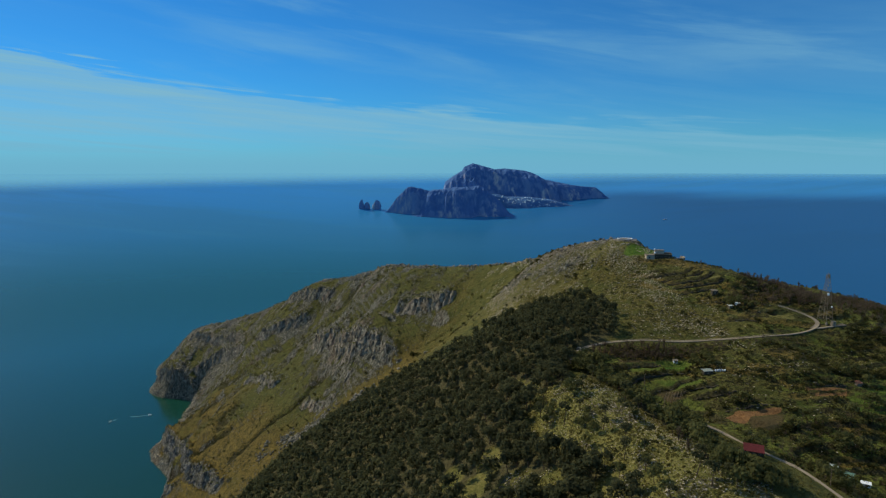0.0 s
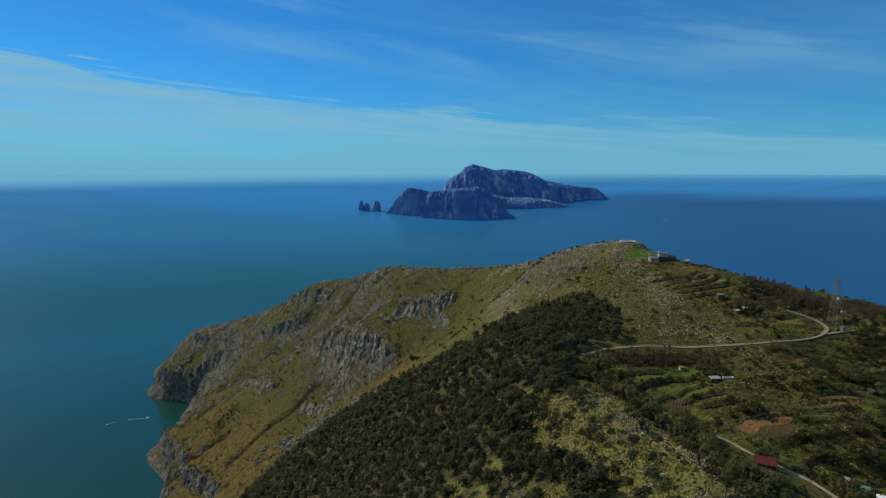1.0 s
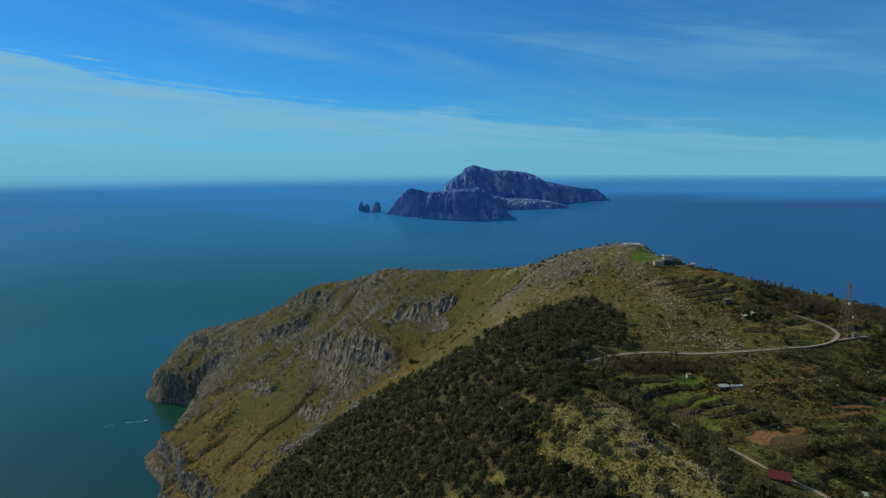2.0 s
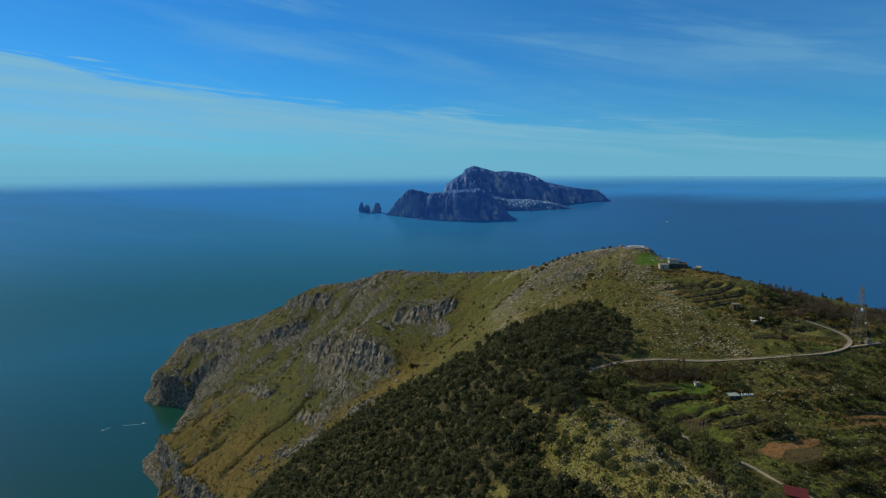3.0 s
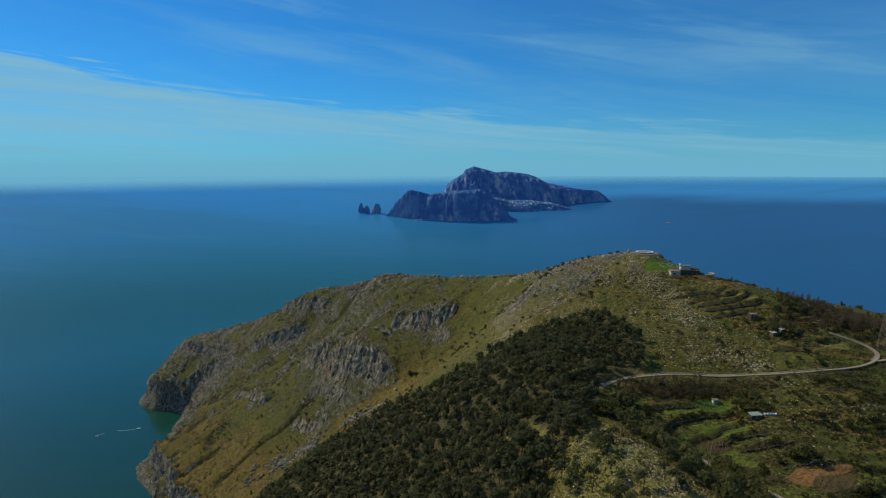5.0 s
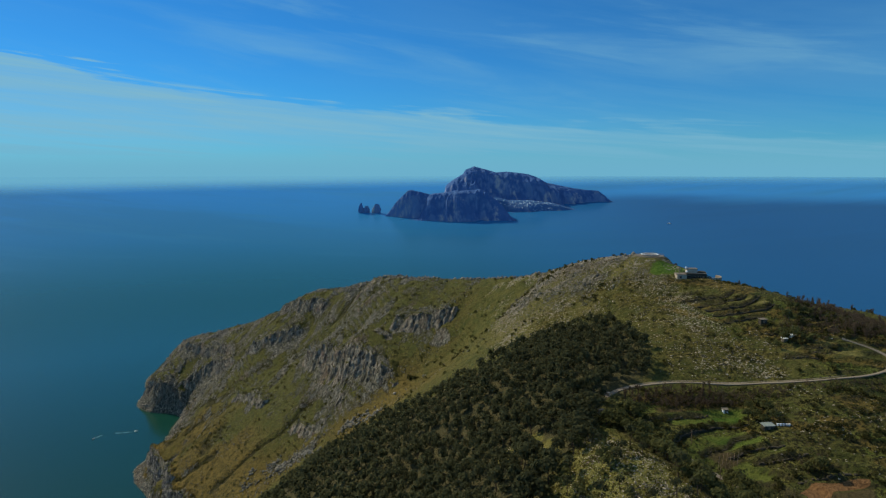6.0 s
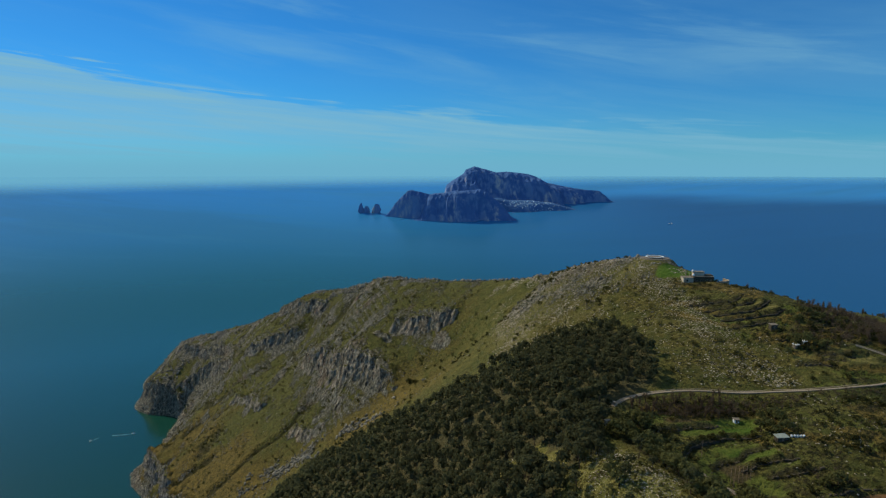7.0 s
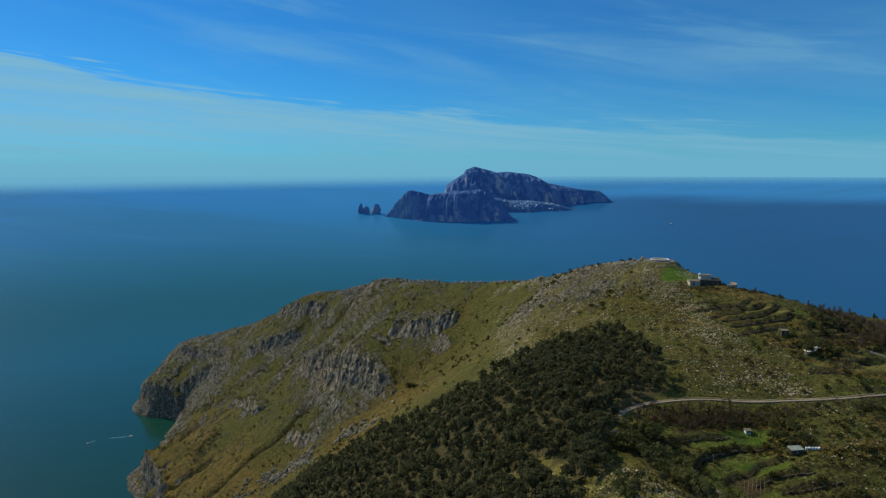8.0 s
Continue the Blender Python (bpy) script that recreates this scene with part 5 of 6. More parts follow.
stuff("cliff_scrub", spots(4200, 53, -560, 130, 460, 1380, flank_shrubs), LOW_SHRUBS, 0.6, 2.4, 54, SCRUB, "dark shrubs dotted over the rocky flank", "scrub")
SPIKY = [rock_template(np.random.default_rng(s), 0.8, 10) for s in range(8)]
CRAGS = [rock_template(np.random.default_rng(20 + s), 1.15, 16) for s in range(8)]


def stone_chance(x, y):
    stony, spur, terr = np.maximum(inside(x, y, STONY, 8), 2.6 * smooth(14, 4, along(x, y, STONE_BAND)[0])), np.maximum(inside(x, y, BARE_SPUR, 4), glades(x, y)), inside(x, y, TERRACED, 4)
    return np.clip(stony * (0.12 + 0.42 * smooth(0.0, 0.4, fbm(x, y, 13, 3, 162))) + spur * 0.3 * smooth(0.0, 0.4, fbm(x, y, 9, 3, 165)) + 0.04 * terr * smooth(0.1, 0.5, fbm(x, y, 25, 3, 163)) + 0.16 * inside(x, y, PASTURE, 4) * smooth(0.0, 0.4, fbm(x, y, 9, 3, 169)), 0, 1) * off_roads(x, y, 3) * (sum(inside(x, y, q, 1) for q in NO_SCRUB) < 0.3)


stuff("boulders", spots(12500, 61, 25, 300, 165, 640, stone_chance), SPIKY, 0.18, 0.72, 62, LIMESTONE, "pale limestone boulders strewn over the grass", "rocks", (0.3, 0.65))


def crag_chance(x, y):
    i = np.clip(np.searchsorted(GX, x) - 1, 0, len(GX) - 2)
    j = np.clip(np.searchsorted(GY, y) - 1, 0, len(GY) - 2)
    return np.clip((MASKS["rock"][j, i] - 0.48) * 2.6 + 0.35 * MASKS["furrow"][j, i], 0, 1) * (HEIGHT[j, i] > 1) * (1 - inside(x, y, FOREST, 2))


stuff("crags", spots(4800, 63, -700, 140, 450, 1500, crag_chance), CRAGS, 0.45, 1.9, 64, CRAG, "grey weathered limestone crags on the flank", "rocks", (0.6, 1.5))


def cliff_face(name, cliffs, material, label, seed):
    """Fluted rock walls that follow the steepest line of each cliff, from the foot up over the brink."""
    allv, allf, base = [], [], 0
    reach_out = np.arange(-16.0, 17.0, 1.0)
    for n, (line, high, _) in enumerate(cliffs):
        pts = np.array(denser([(a, b, 0.0) for a, b in line], 0.9))[:, :2]
        run = np.r_[0, np.cumsum(np.hypot(*np.diff(pts, axis=0).T))]
        way = np.gradient(pts, axis=0)
        for _ in range(20):
            way[1:-1] = 0.25 * way[:-2] + 0.5 * way[1:-1] + 0.25 * way[2:]
        way /= np.linalg.norm(way, axis=1)[:, None]
        nrm = np.stack([way[:, 1], -way[:, 0]], 1)
        # Ground on lines across the cliff; the face stands where it drops most.
        gx = pts[:, 0, None] + nrm[:, 0, None] * reach_out
        gy = pts[:, 1, None] + nrm[:, 1, None] * reach_out
        z = ground_at(gx, gy)
        fall = z[:, :-10] - z[:, 10:]
        best = np.argmax(fall - 0.04 * np.abs(reach_out[5:-5]) ** 1.5, 1)
        at = reach_out[best + 5].astype(float)
        drop = fall[np.arange(len(best)), best]
        for _ in range(30):
            at[1:-1] = 0.25 * at[:-2] + 0.5 * at[1:-1] + 0.25 * at[2:]
            drop[1:-1] = 0.25 * drop[:-2] + 0.5 * drop[1:-1] + 0.25 * drop[2:]
        rows = max(8, int(high / 1.1))
        v = np.linspace(0, 1, rows)
        off = at[:, None] + 5.0 - 9.0 * v
        px, py = pts[:, 0, None] + nrm[:, 0, None] * off, pts[:, 1, None] + nrm[:, 1, None] * off
        foot = ground_at(pts[:, 0] + nrm[:, 0] * (at + 5.5), pts[:, 1] + nrm[:, 1] * (at + 5.5)) - 1.5
        brink = ground_at(pts[:, 0] + nrm[:, 0] * (at - 5.0), pts[:, 1] + nrm[:, 1] * (at - 5.0))
        brink = brink + 2.2 * fbm(run, 0 * run, 9, 3, seed + n) - 0.4
        u, w = np.broadcast_to(run[:, None], px.shape), np.broadcast_to(v[None] * (brink - foot)[:, None], px.shape)
        show = smooth(4.0, 8.5, drop)[:, None] * smooth(0, 7, run)[:, None] * smooth(0, 7, run[-1] - run)[:, None]
        push = -3.2 + 3.6 * show
        push = push + show * (5.0 * (ridged(u + 0.12 * w, w * 0.10, 11, 3, seed + 3) - 0.6) + 2.2 * (ridged(u - 0.2 * w, w * 0.22, 4.2, 3, seed + 5) - 0.6))
        push = push + show * (1.7 * fbm(u, w, 2.6, 3, seed + 7) + 0.9 * fbm(u * 0.15, w, 3.4, 2, seed + 8))
        px, py = px + nrm[:, 0, None] * push, py + nrm[:, 1, None] * push
        pz = foot[:, None] + w
        # The last row turns back into the ground behind the brink.
        px = np.c_[px, px[:, -1] - 4 * nrm[:, 0]]
        py = np.c_[py, py[:, -1] - 4 * nrm[:, 1]]
        pz = np.c_[pz, pz[:, -1] - 2.5]
        allv.append(np.stack([px, py, pz], -1).reshape(-1, 3))
        allf.append(grid_faces(rows + 1, len(pts)) + base)
        base += px.size
    ob = new(name, mesh_from(name, np.concatenate(allv), np.concatenate(allf), material))
    return tagged(ob, label, "rocks", kind="stuff")


cliff_face("cliff_faces", SEA_CLIFFS[:-1] + [c for c in INNER_CLIFFS if c[1] < 30], CLIFFROCK, "fluted grey limestone cliffs stained reddish", 711)
cliff_face("shore_cliffs", SEA_CLIFFS[-1:] + [c for c in INNER_CLIFFS if c[1] >= 30], SHOREROCK, "pale broken limestone cliff above the water", 712)


def scree_chance(x, y):
    i = np.clip(np.searchsorted(GX, x) - 1, 0, len(GX) - 2)
    j = np.clip(np.searchsorted(GY, y) - 1, 0, len(GY) - 2)
    return np.clip(0.03 + (MASKS["rock"][j, i] - 0.32) * 1.6, 0, 1) * (HEIGHT[j, i] > 2) * (1 - inside(x, y, FOREST, 2))


stuff("scree", spots(6600, 65, -560, 130, 450, 1320, scree_chance), SPIKY, 0.25, 0.9, 66, CRAG, "small grey limestone rocks across the grassy flank", "rocks", (0.6, 1.4))
def shoulder_chance(x, y):
    return smooth(500, 540, y) * smooth(70, 20, x) * (1 - inside(x, y, FOREST, 2)) * (0.12 + 0.88 * smooth(0.0, 0.4, fbm(x, y, 20, 4, 201))) * smooth(20, 60, ground_at(x, y))


stuff("shoulder_outcrops", spots(3000, 89, -320, 100, 500, 1060, shoulder_chance), SPIKY, 0.35, 1.15, 90, CRAG, "small grey outcrops breaking through the grass", "rocks", (0.5, 1.3))
stuff("summit_rocks", spots(6000, 67, 40, 160, 440, 680, lambda x, y: np.maximum(smooth(60, 6, along(x, y, RIM)[0]), 0.5 * inside(x, y, STONY, 6)) * smooth(-0.10, 0.30, fbm(x, y, 14, 3, 171)) * (np.hypot(x - 146, y - 486) > 12)),
      SPIKY, 0.35, 0.95, 68, LIMESTONE, "pale limestone outcrops along the summit ridge", "rocks", (0.5, 0.95))

stuff("wood_edge_rocks", spots(420, 91, -240, -10, 590, 730, lambda x, y: smooth(18, 4, along(x, y, WOOD_EDGE)[0]) * smooth(-0.2, 0.25, fbm(x, y, 16, 3, 119)) * (1 - inside(x, y, FOREST, 2))),
      CRAGS, 0.7, 2.4, 92, CRAG, "pale outcrops along the edge of the wood", "rocks", (0.6, 1.3))
stuff("shore_rocks", spots(700, 75, -680, -380, 760, 1420, lambda x, y: smooth(1.0, 3.0, ground_at(x, y)) * smooth(15, 8, ground_at(x, y))),
      CRAGS, 0.7, 2.0, 76, LIMESTONE, "pale wave-washed rocks along the shore", "rocks", (0.6, 1.3))

rng = np.random.default_rng(177)
TUSSOCKS = [leaf_cloud(rng, [(0, 0, 0.12, 0.42, 0.6)], 6, 0.3) for _ in range(5)]


def tussock_chance(x, y):
    woods = np.maximum(inside(x, y, FOREST, 2), inside(x, y, BELT, 2))
    return (1 - woods) * (0.25 + 0.75 * smooth(-0.2, 0.3, fbm(x, y, 16, 3, 191))) * (ground_at(x, y) > 14) * (sum(inside(x, y, q, 1) for q in NO_SCRUB) < 0.3) * off_roads(x, y, 2.5) * (1 - 0.75 * inside(x, y, TERRACED, 3))


stuff("grass_tussocks", spots(10000, 69, -540, 130, 430, 1300, tussock_chance), TUSSOCKS, 0.8, 1.9, 70, STRAW, "tufts of dry grass and herbs over the flank", "grass")
stuff("meadow_tussocks", spots(6500, 71, 40, 310, 165, 470, tussock_chance), TUSSOCKS, 0.5, 1.1, 72, STRAW, "tufts of grass over the terraces and spur", "grass")


stuff("spur_tussocks", spots(4200, 77, 30, 106, 165, 300, lambda x, y: np.maximum(inside(x, y, BARE_SPUR, 3), glades(x, y)) * (0.3 + 0.7 * smooth(-0.3, 0.3, fbm(x, y, 8, 3, 193)))),
      TUSSOCKS, 0.45, 1.1, 78, STRAW, "tufts of straw-coloured grass on the bare spur", "grass")
SPUR_RIDGE = [(58, 286), (63, 274), (66, 256), (74, 240), (82, 222), (88, 200), (92, 176)]
stuff("spur_stones", spots(4600, 79, 30, 106, 165, 300, lambda x, y: np.maximum(inside(x, y, BARE_SPUR, 1), glades(x, y)) * np.clip(0.10 + 0.45 * smooth(-0.1, 0.35, fbm(x, y, 8, 3, 165)) + 0.9 * smooth(7, 1.5, along(x, y, SPUR_RIDGE)[0]), 0, 1)),
      SPIKY, 0.12, 0.42, 80, LIMESTONE, "small pale stones strewn over the bare spur", "rocks", (0.5, 1.0))
stuff("cape_crags", spots(420, 81, -660, -340, 1060, 1480, lambda x, y: smooth(-360, -480, x) * smooth(6, 20, ground_at(x, y)) * smooth(-0.1, 0.3, fbm(x, y, 50, 3, 195))),
      CRAGS, 1.2, 3.8, 82, CRAG, "large jagged crags of the rocky cape", "rocks", (0.7, 1.3))


def ridge_chance(x, y):
    return smooth(22, 3, along(x, y, RIM)[0]) * smooth(-0.05, 0.35, fbm(x, y, 45, 3, 173)) * (ground_at(x, y) > 60)


stuff("ridge_crags", spots(2000, 73, -560, 70, 650, 1440, ridge_chance), CRAGS, 0.7, 2.6, 74, CRAG, "jagged grey crags along the skyline ridge", "rocks", (0.7, 1.5))

# ---- the far island's small features, boats ----
def sea_stack(name_at, wide, high, seed):
    x, y = name_at
    bm = fresh()
    bmesh.ops.create_icosphere(bm, subdivisions=4, radius=1)
    off = Vector((seed * 7.1, 3.3, 1.7))
    for v in bm.verts:
        k = 1 + 0.42 * noise.noise(v.co * 1.6 + off) + 0.34 * noise.noise(v.co * 4.3 + off)
        t = (v.co.z + 1) / 2
        narrow = (1.05 - 0.55 * t ** 1.6) * k
        v.co = Vector((v.co.x * wide / 2 * narrow / max(0.35, (1 - (2 * t - 1) ** 2) ** 0.25), v.co.y * wide / 2 * narrow, -12 + t * (high + 12) * (0.9 + 0.14 * k)))
    pts = drawn_in(np.array([(x + v.co.x, y + v.co.y, v.co.z) for v in bm.verts]))
    for v, q in zip(bm.verts, pts):
        v.co = q
    me = bpy.data.meshes.new("sea_stack")
    bm.to_mesh(me)
    bm.free()
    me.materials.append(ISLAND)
    shade(me)
    return tagged(new("sea_stack", me), "dark rock stack standing in the sea", "sea stack", "sea stacks off the island")


sea_stack((-1003, 7480), 62, 112, 1)
sea_stack((-934, 7480), 70, 84, 2)
sea_stack((-812, 7440), 104, 106, 3)


def far_town():
    """White houses on the saddle of the island, each a small block with a lower wing."""
    rng = np.random.default_rng(9)
    saddle = bpy.data.objects["saddle"]
    co = np.array([v.co[:] for v in saddle.data.vertices])
    verts, faces = [], []
    for n in range(120):
        u = rng.beta(1.6, 1.6)
        px = 760 + 860 * u ** 1.3 + rng.normal() * 40
        py = 7720 + 620 * rng.beta(1.5, 1.5) + 0.2 * (px - 1000)
        spot = drawn_in(np.array([[px, py, 0.0]]))[0]
        near = co[np.argmin((co[:, 0] - spot[0]) ** 2 + (co[:, 1] - spot[1]) ** 2)]
        if near[2] < spot[2] + 1.5:
            continue
        w, d, h = rng.uniform(1.8, 4.8), rng.uniform(1.6, 3.4), rng.uniform(1.2, 2.8)
        turn = math.radians(rng.uniform(-78, -48))
        for ox, ww, hh in ((0, w, h), (w * 0.7, w * 0.5, h * 0.6)):
            k = len(verts)
            for dz in (-2, hh):
                for px, py in ((ox - ww / 2, -d / 2), (ox + ww / 2, -d / 2), (ox + ww / 2, d / 2), (ox - ww / 2, d / 2)):
                    verts.append((near[0] + px * math.cos(turn) - py * math.sin(turn), near[1] + px * math.sin(turn) + py * math.cos(turn), near[2] + dz))
            faces += [(k, k + 1, k + 5, k + 4), (k + 1, k + 2, k + 6, k + 5), (k + 2, k + 3, k + 7, k + 6), (k + 3, k, k + 4, k + 7), (k + 4, k + 5, k + 6, k + 7)]
    ob = new("town_houses", mesh_from("town_houses", verts, faces, TOWNWHITE))
    return tagged(ob, "white houses of a far town on the island", "houses", kind="stuff")


far_town()


def boat(x, y, length, turn, wake_length, label):
    at = drawn_in(np.array([[x, y, 0.0]]))[0]
    ob = tagged(new("motorboat"), label, "boat", "boats at sea")
    ob.matrix_basis = pose(*at, 0, 0, turn)
    bm = fresh()
    s, w = length / 2, length * 0.16
    rings = [(-s, w * 0.9, 0.9), (-s * 0.3, w, 0.9), (s * 0.4, w * 0.8, 1.0), (s, 0.06, 1.25)]
    rows = []
    for px, half, top in rings:
        rows.append([bm.verts.new((px, -half, top)), bm.verts.new((px, -half * 0.55, -0.4)), bm.verts.new((px, half * 0.55, -0.4)), bm.verts.new((px, half, top))])
    for a, b in zip(rows, rows[1:]):
        for k in range(3):
            bm.faces.new((a[k], a[k + 1], b[k + 1], b[k]))
        bm.faces.new((a[3], a[0], b[0], b[3]))
    bm.faces.new(rows[0])
    part("hull", bm, WHITE, ob)
    part("cabin", box(fresh(), -s * 0.3, -w * 0.5, 0.9, s * 0.25, w * 0.5, 2.2, 0.15), WHITE, ob)
    if wake_length:
        bm = fresh()
        rng = np.random.default_rng(int(x) % 97)
        left, right, k = [], [], 14
        for n in range(k):
            t = n / (k - 1)
            px, half = -s - wake_length * t, 0.3 + length * 0.18 * math.sin(min(1, t * 1.6) * 2.2) * rng.uniform(0.6, 1.3)
            bend = wake_length * 0.12 * t * t
            left.append(bm.verts.new((px, bend + half, 0.12)))
            right.append(bm.verts.new((px, bend - half * 0.6, 0.12)))
        for n in range(k - 1):
            bm.faces.new((left[n], right[n], right[n + 1], left[n + 1]))
        part("wake", bm, FOAM, ob, "white foam trail on the water")
    return ob


boat(2190, 5970, 38, 200, 70, "white ferry far out on the blue sea")
boat(-598, 1190, 7, 20, 34, "small white motorboat trailing a foamy wake")
boat(-662, 1156, 5, 250, 15, "small motorboat turning in a patch of foam")


# ---- the hilltop: round platform, stone house ----
def ring_band(bm, r_in, r_out, z0, z1, sides=40, cx=0.0, cy=0.0):
    loops = []
    for r, z in ((r_in, z0), (r_out, z0), (r_out, z1), (r_in, z1)):
        loops.append([bm.verts.new((cx + r * math.cos(2 * math.pi * k / sides), cy + r * math.sin(2 * math.pi * k / sides), z)) for k in range(sides)])
    for a, b in zip(loops, loops[1:] + loops[:1]):
        for k in range(sides):
            bm.faces.new((a[k], a[(k + 1) % sides], b[(k + 1) % sides], b[k]))
    return bm


def hill_platform():
    t = thing("lookout_platform", "round concrete platform with a white rim on the hilltop", "platform", (146, 487), lift=0.25)
    part("terrace", ring_band(fresh(), 0.05, 9.8, -1.5, 0.1, 28), CONCRETE, t, "wide grey stone terrace")
    part("drum", ring_band(fresh(), 0.05, 5.6, 0.1, 0.9, 40), CONCRETE, t)
    part("rim", ring_band(fresh(), 5.45, 6.0, 0.9, 1.15, 40), WHITE, t, "white painted rim")
    for k in range(14):
        a = 2 * math.pi * k / 14
        part("post", bar(fresh(), (9.6 * math.cos(a), 9.6 * math.sin(a), 0.05), (9.6 * math.cos(a), 9.6 * math.sin(a), 1.1), 0.06), STEEL, t)
    part("rail", ring_band(fresh(), 9.55, 9.65, 1.06, 1.14, 42), STEEL, t)


hill_platform()


def window_part(parent, x, z, w, h, y, depth=0.12):
    fr = part("window", box(fresh(), x - w / 2, y - depth, z, x + w / 2, y + 0.02, z + h, 0.02), PLASTER, parent)
    part("pane", box(fresh(), x - w / 2 + 0.08, y - depth - 0.02, z + 0.08, x + w / 2 - 0.08, y - depth + 0.03, z + h - 0.08), DARKPANE, fr)


def hill_house():
    t = thing("stone_house", "old flat-roofed stone house with pale plaster on the hilltop", "house", (160.5, 447), turn=-6, lift=-1.0)
    t.scale = (1.2, 1.2, 1.2)
    w = part("wall", box(fresh(), -8.5, -2.5, -3, -3.5, 3, 2.9, 0.05), CREAM, t, "sunlit pale plaster block")
    window_part(w, -6.6, 1.0, 0.9, 1.1, -2.5)
    w = part("wall", box(fresh(), -3.5, -1.2, -3, 7.0, 4.5, 3.4, 0.05), STONEWALL, t, "long grey stone block")
    for x in (-1.8, 0.8, 3.4):
        window_part(w, x, 1.0, 0.9, 1.2, -1.2)
    part("door", box(fresh(), 5.0, -1.28, 0.0, 6.0, -1.15, 2.1, 0.02), WOOD, t)
    part("wall", box(fresh(), -2.6, 0.4, 3.4, 2.6, 4.2, 5.6, 0.05), CREAM, t, "pale plastered upper room")
    part("roof", box(fresh(), -8.8, -2.8, 2.9, -3.3, 3.3, 3.15, 0.04), CONCRETE, t)
    part("roof", box(fresh(), -3.7, -1.5, 3.4, 7.2, 0.38, 3.62, 0.04), CONCRETE, t)
    part("parapet", box(fresh(), 2.62, 0.4, 3.4, 7.1, 4.6, 4.1, 0.04), STONEWALL, t)
    part("roof", box(fresh(), -2.9, 0.2, 5.6, 2.9, 4.4, 5.8, 0.04), CONCRETE, t)
    for x, y, z in ((-3.0, 1.0, 6.2), (-3.1, -0.6, 4.3)):
        bm = fresh()
        bmesh.ops.create_icosphere(bm, subdivisions=2, radius=0.62, matrix=Matrix.Translation((x, y, z)))
        tank = part("water_tank", bm, WHITE, t, "white rounded roof tank")
        part("stand", bar(fresh(), (x, y, z - 1.3), (x, y, z - 0.5), 0.18), STEEL, tank)
    # A curved retaining wall beside the house.
    bm = fresh()
    for k in range(12):
        a0, a1 = -1.7 + 2.4 * k / 12, -1.7 + 2.4 * (k + 1) / 12
        c, s, c1, s1 = math.cos(a0), math.sin(a0), math.cos(a1), math.sin(a1)
        lo = [bm.verts.new((9.6 + r * u, 2.0 + r * q, z)) for r in (5.4, 6.0) for u, q in ((c, s), (c1, s1)) for z in (-3.5, 1.7)]
        bm.faces.new((lo[0], lo[2], lo[3], lo[1])), bm.faces.new((lo[4], lo[5], lo[7], lo[6])), bm.faces.new((lo[1], lo[3], lo[7], lo[5]))
    part("retaining_wall", bm, PLASTER, t, "curved pale retaining wall")


hill_house()


# ---- lattice tower by the road ----
def lattice_tower():
    t = thing("lattice_tower", "tall grey steel lattice tower with white dish antennas", "tower", (222, 346), turn=24, lift=0.0)
    high, low_half, top_half, steps = 28.0, 3.0, 0.55, 11
    lv = [high * (1 - (1 - k / steps) ** 1.12) for k in range(steps + 1)]
    half = [low_half + (top_half - low_half) * z / high for z in lv]
    corner = [(-1, -1), (1, -1), (1, 1), (-1, 1)]
    for sx, sy in corner:
        part("leg", bar(fresh(), (sx * low_half, sy * low_half, -1.2), (sx * top_half, sy * top_half, high), 0.12, 0.07, 4), PALESTEEL, t)
        part("footing", box(fresh(), sx * low_half - 0.5, sy * low_half - 0.5, -1.6, sx * low_half + 0.5, sy * low_half + 0.5, 0.25, 0.05), CONCRETE, t)
    for k in range(steps):
        a, b, z0, z1 = half[k], half[k + 1], lv[k], lv[k + 1]
        for n in range(4):
            p, q = corner[n], corner[(n + 1) % 4]
            part("brace", bar(fresh(), (p[0] * a, p[1] * a, z0), (q[0] * b, q[1] * b, z1), 0.042, None, 4), PALESTEEL, t)
            part("brace", bar(fresh(), (q[0] * a, q[1] * a, z0), (p[0] * b, p[1] * b, z1), 0.042, None, 4), PALESTEEL, t)
            part("strut", bar(fresh(), (p[0] * b, p[1] * b, z1), (q[0] * b, q[1] * b, z1), 0.04, None, 4), PALESTEEL, t)
    part("mast", bar(fresh(), (0, 0, high - 2), (0, 0, high + 2.2), 0.1, 0.05, 5), STEEL, t)
    for k in range(3):
        a = 2.1 * k
        part("panel_antenna", box(fresh(), 1.0 * math.cos(a) - 0.16, 1.0 * math.sin(a) - 0.16, high - 2.6, 1.0 * math.cos(a) + 0.16, 1.0 * math.sin(a) + 0.16, high - 0.6, 0.04), PALESTEEL, t)
    for x, y, z, r in ((-1.6, -1.7, 16.6, 0.85), (1.9, -2.0, 9.0, 0.5)):
        bm = fresh()
        m = Matrix.Translation((x, y - 0.2, z)) @ pose(0, 0, 0, 90, 0, 0)
        bmesh.ops.create_cone(bm, cap_ends=True, segments=18, radius1=r, radius2=r * 0.85, depth=0.5, matrix=m)
        part("dish_antenna", bm, WHITE, t, "white drum-shaped dish antenna")


lattice_tower()
cab = thing("equipment_cabinet", "small pale equipment cabinet beside the tower", "cabinet", (224, 341.5), turn=20)
body = part("body", box(fresh(), -1.1, -0.8, -0.4, 1.1, 0.8, 2.2, 0.05), PLASTER, cab)
part("roof", box(fresh(), -1.25, -0.95, 2.2, 1.25, 0.95, 2.35, 0.03), CONCRETE, cab)
part("door", box(fresh(), -0.5, -0.84, -0.1, 0.4, -0.79, 1.9, 0.02), STEEL, body)


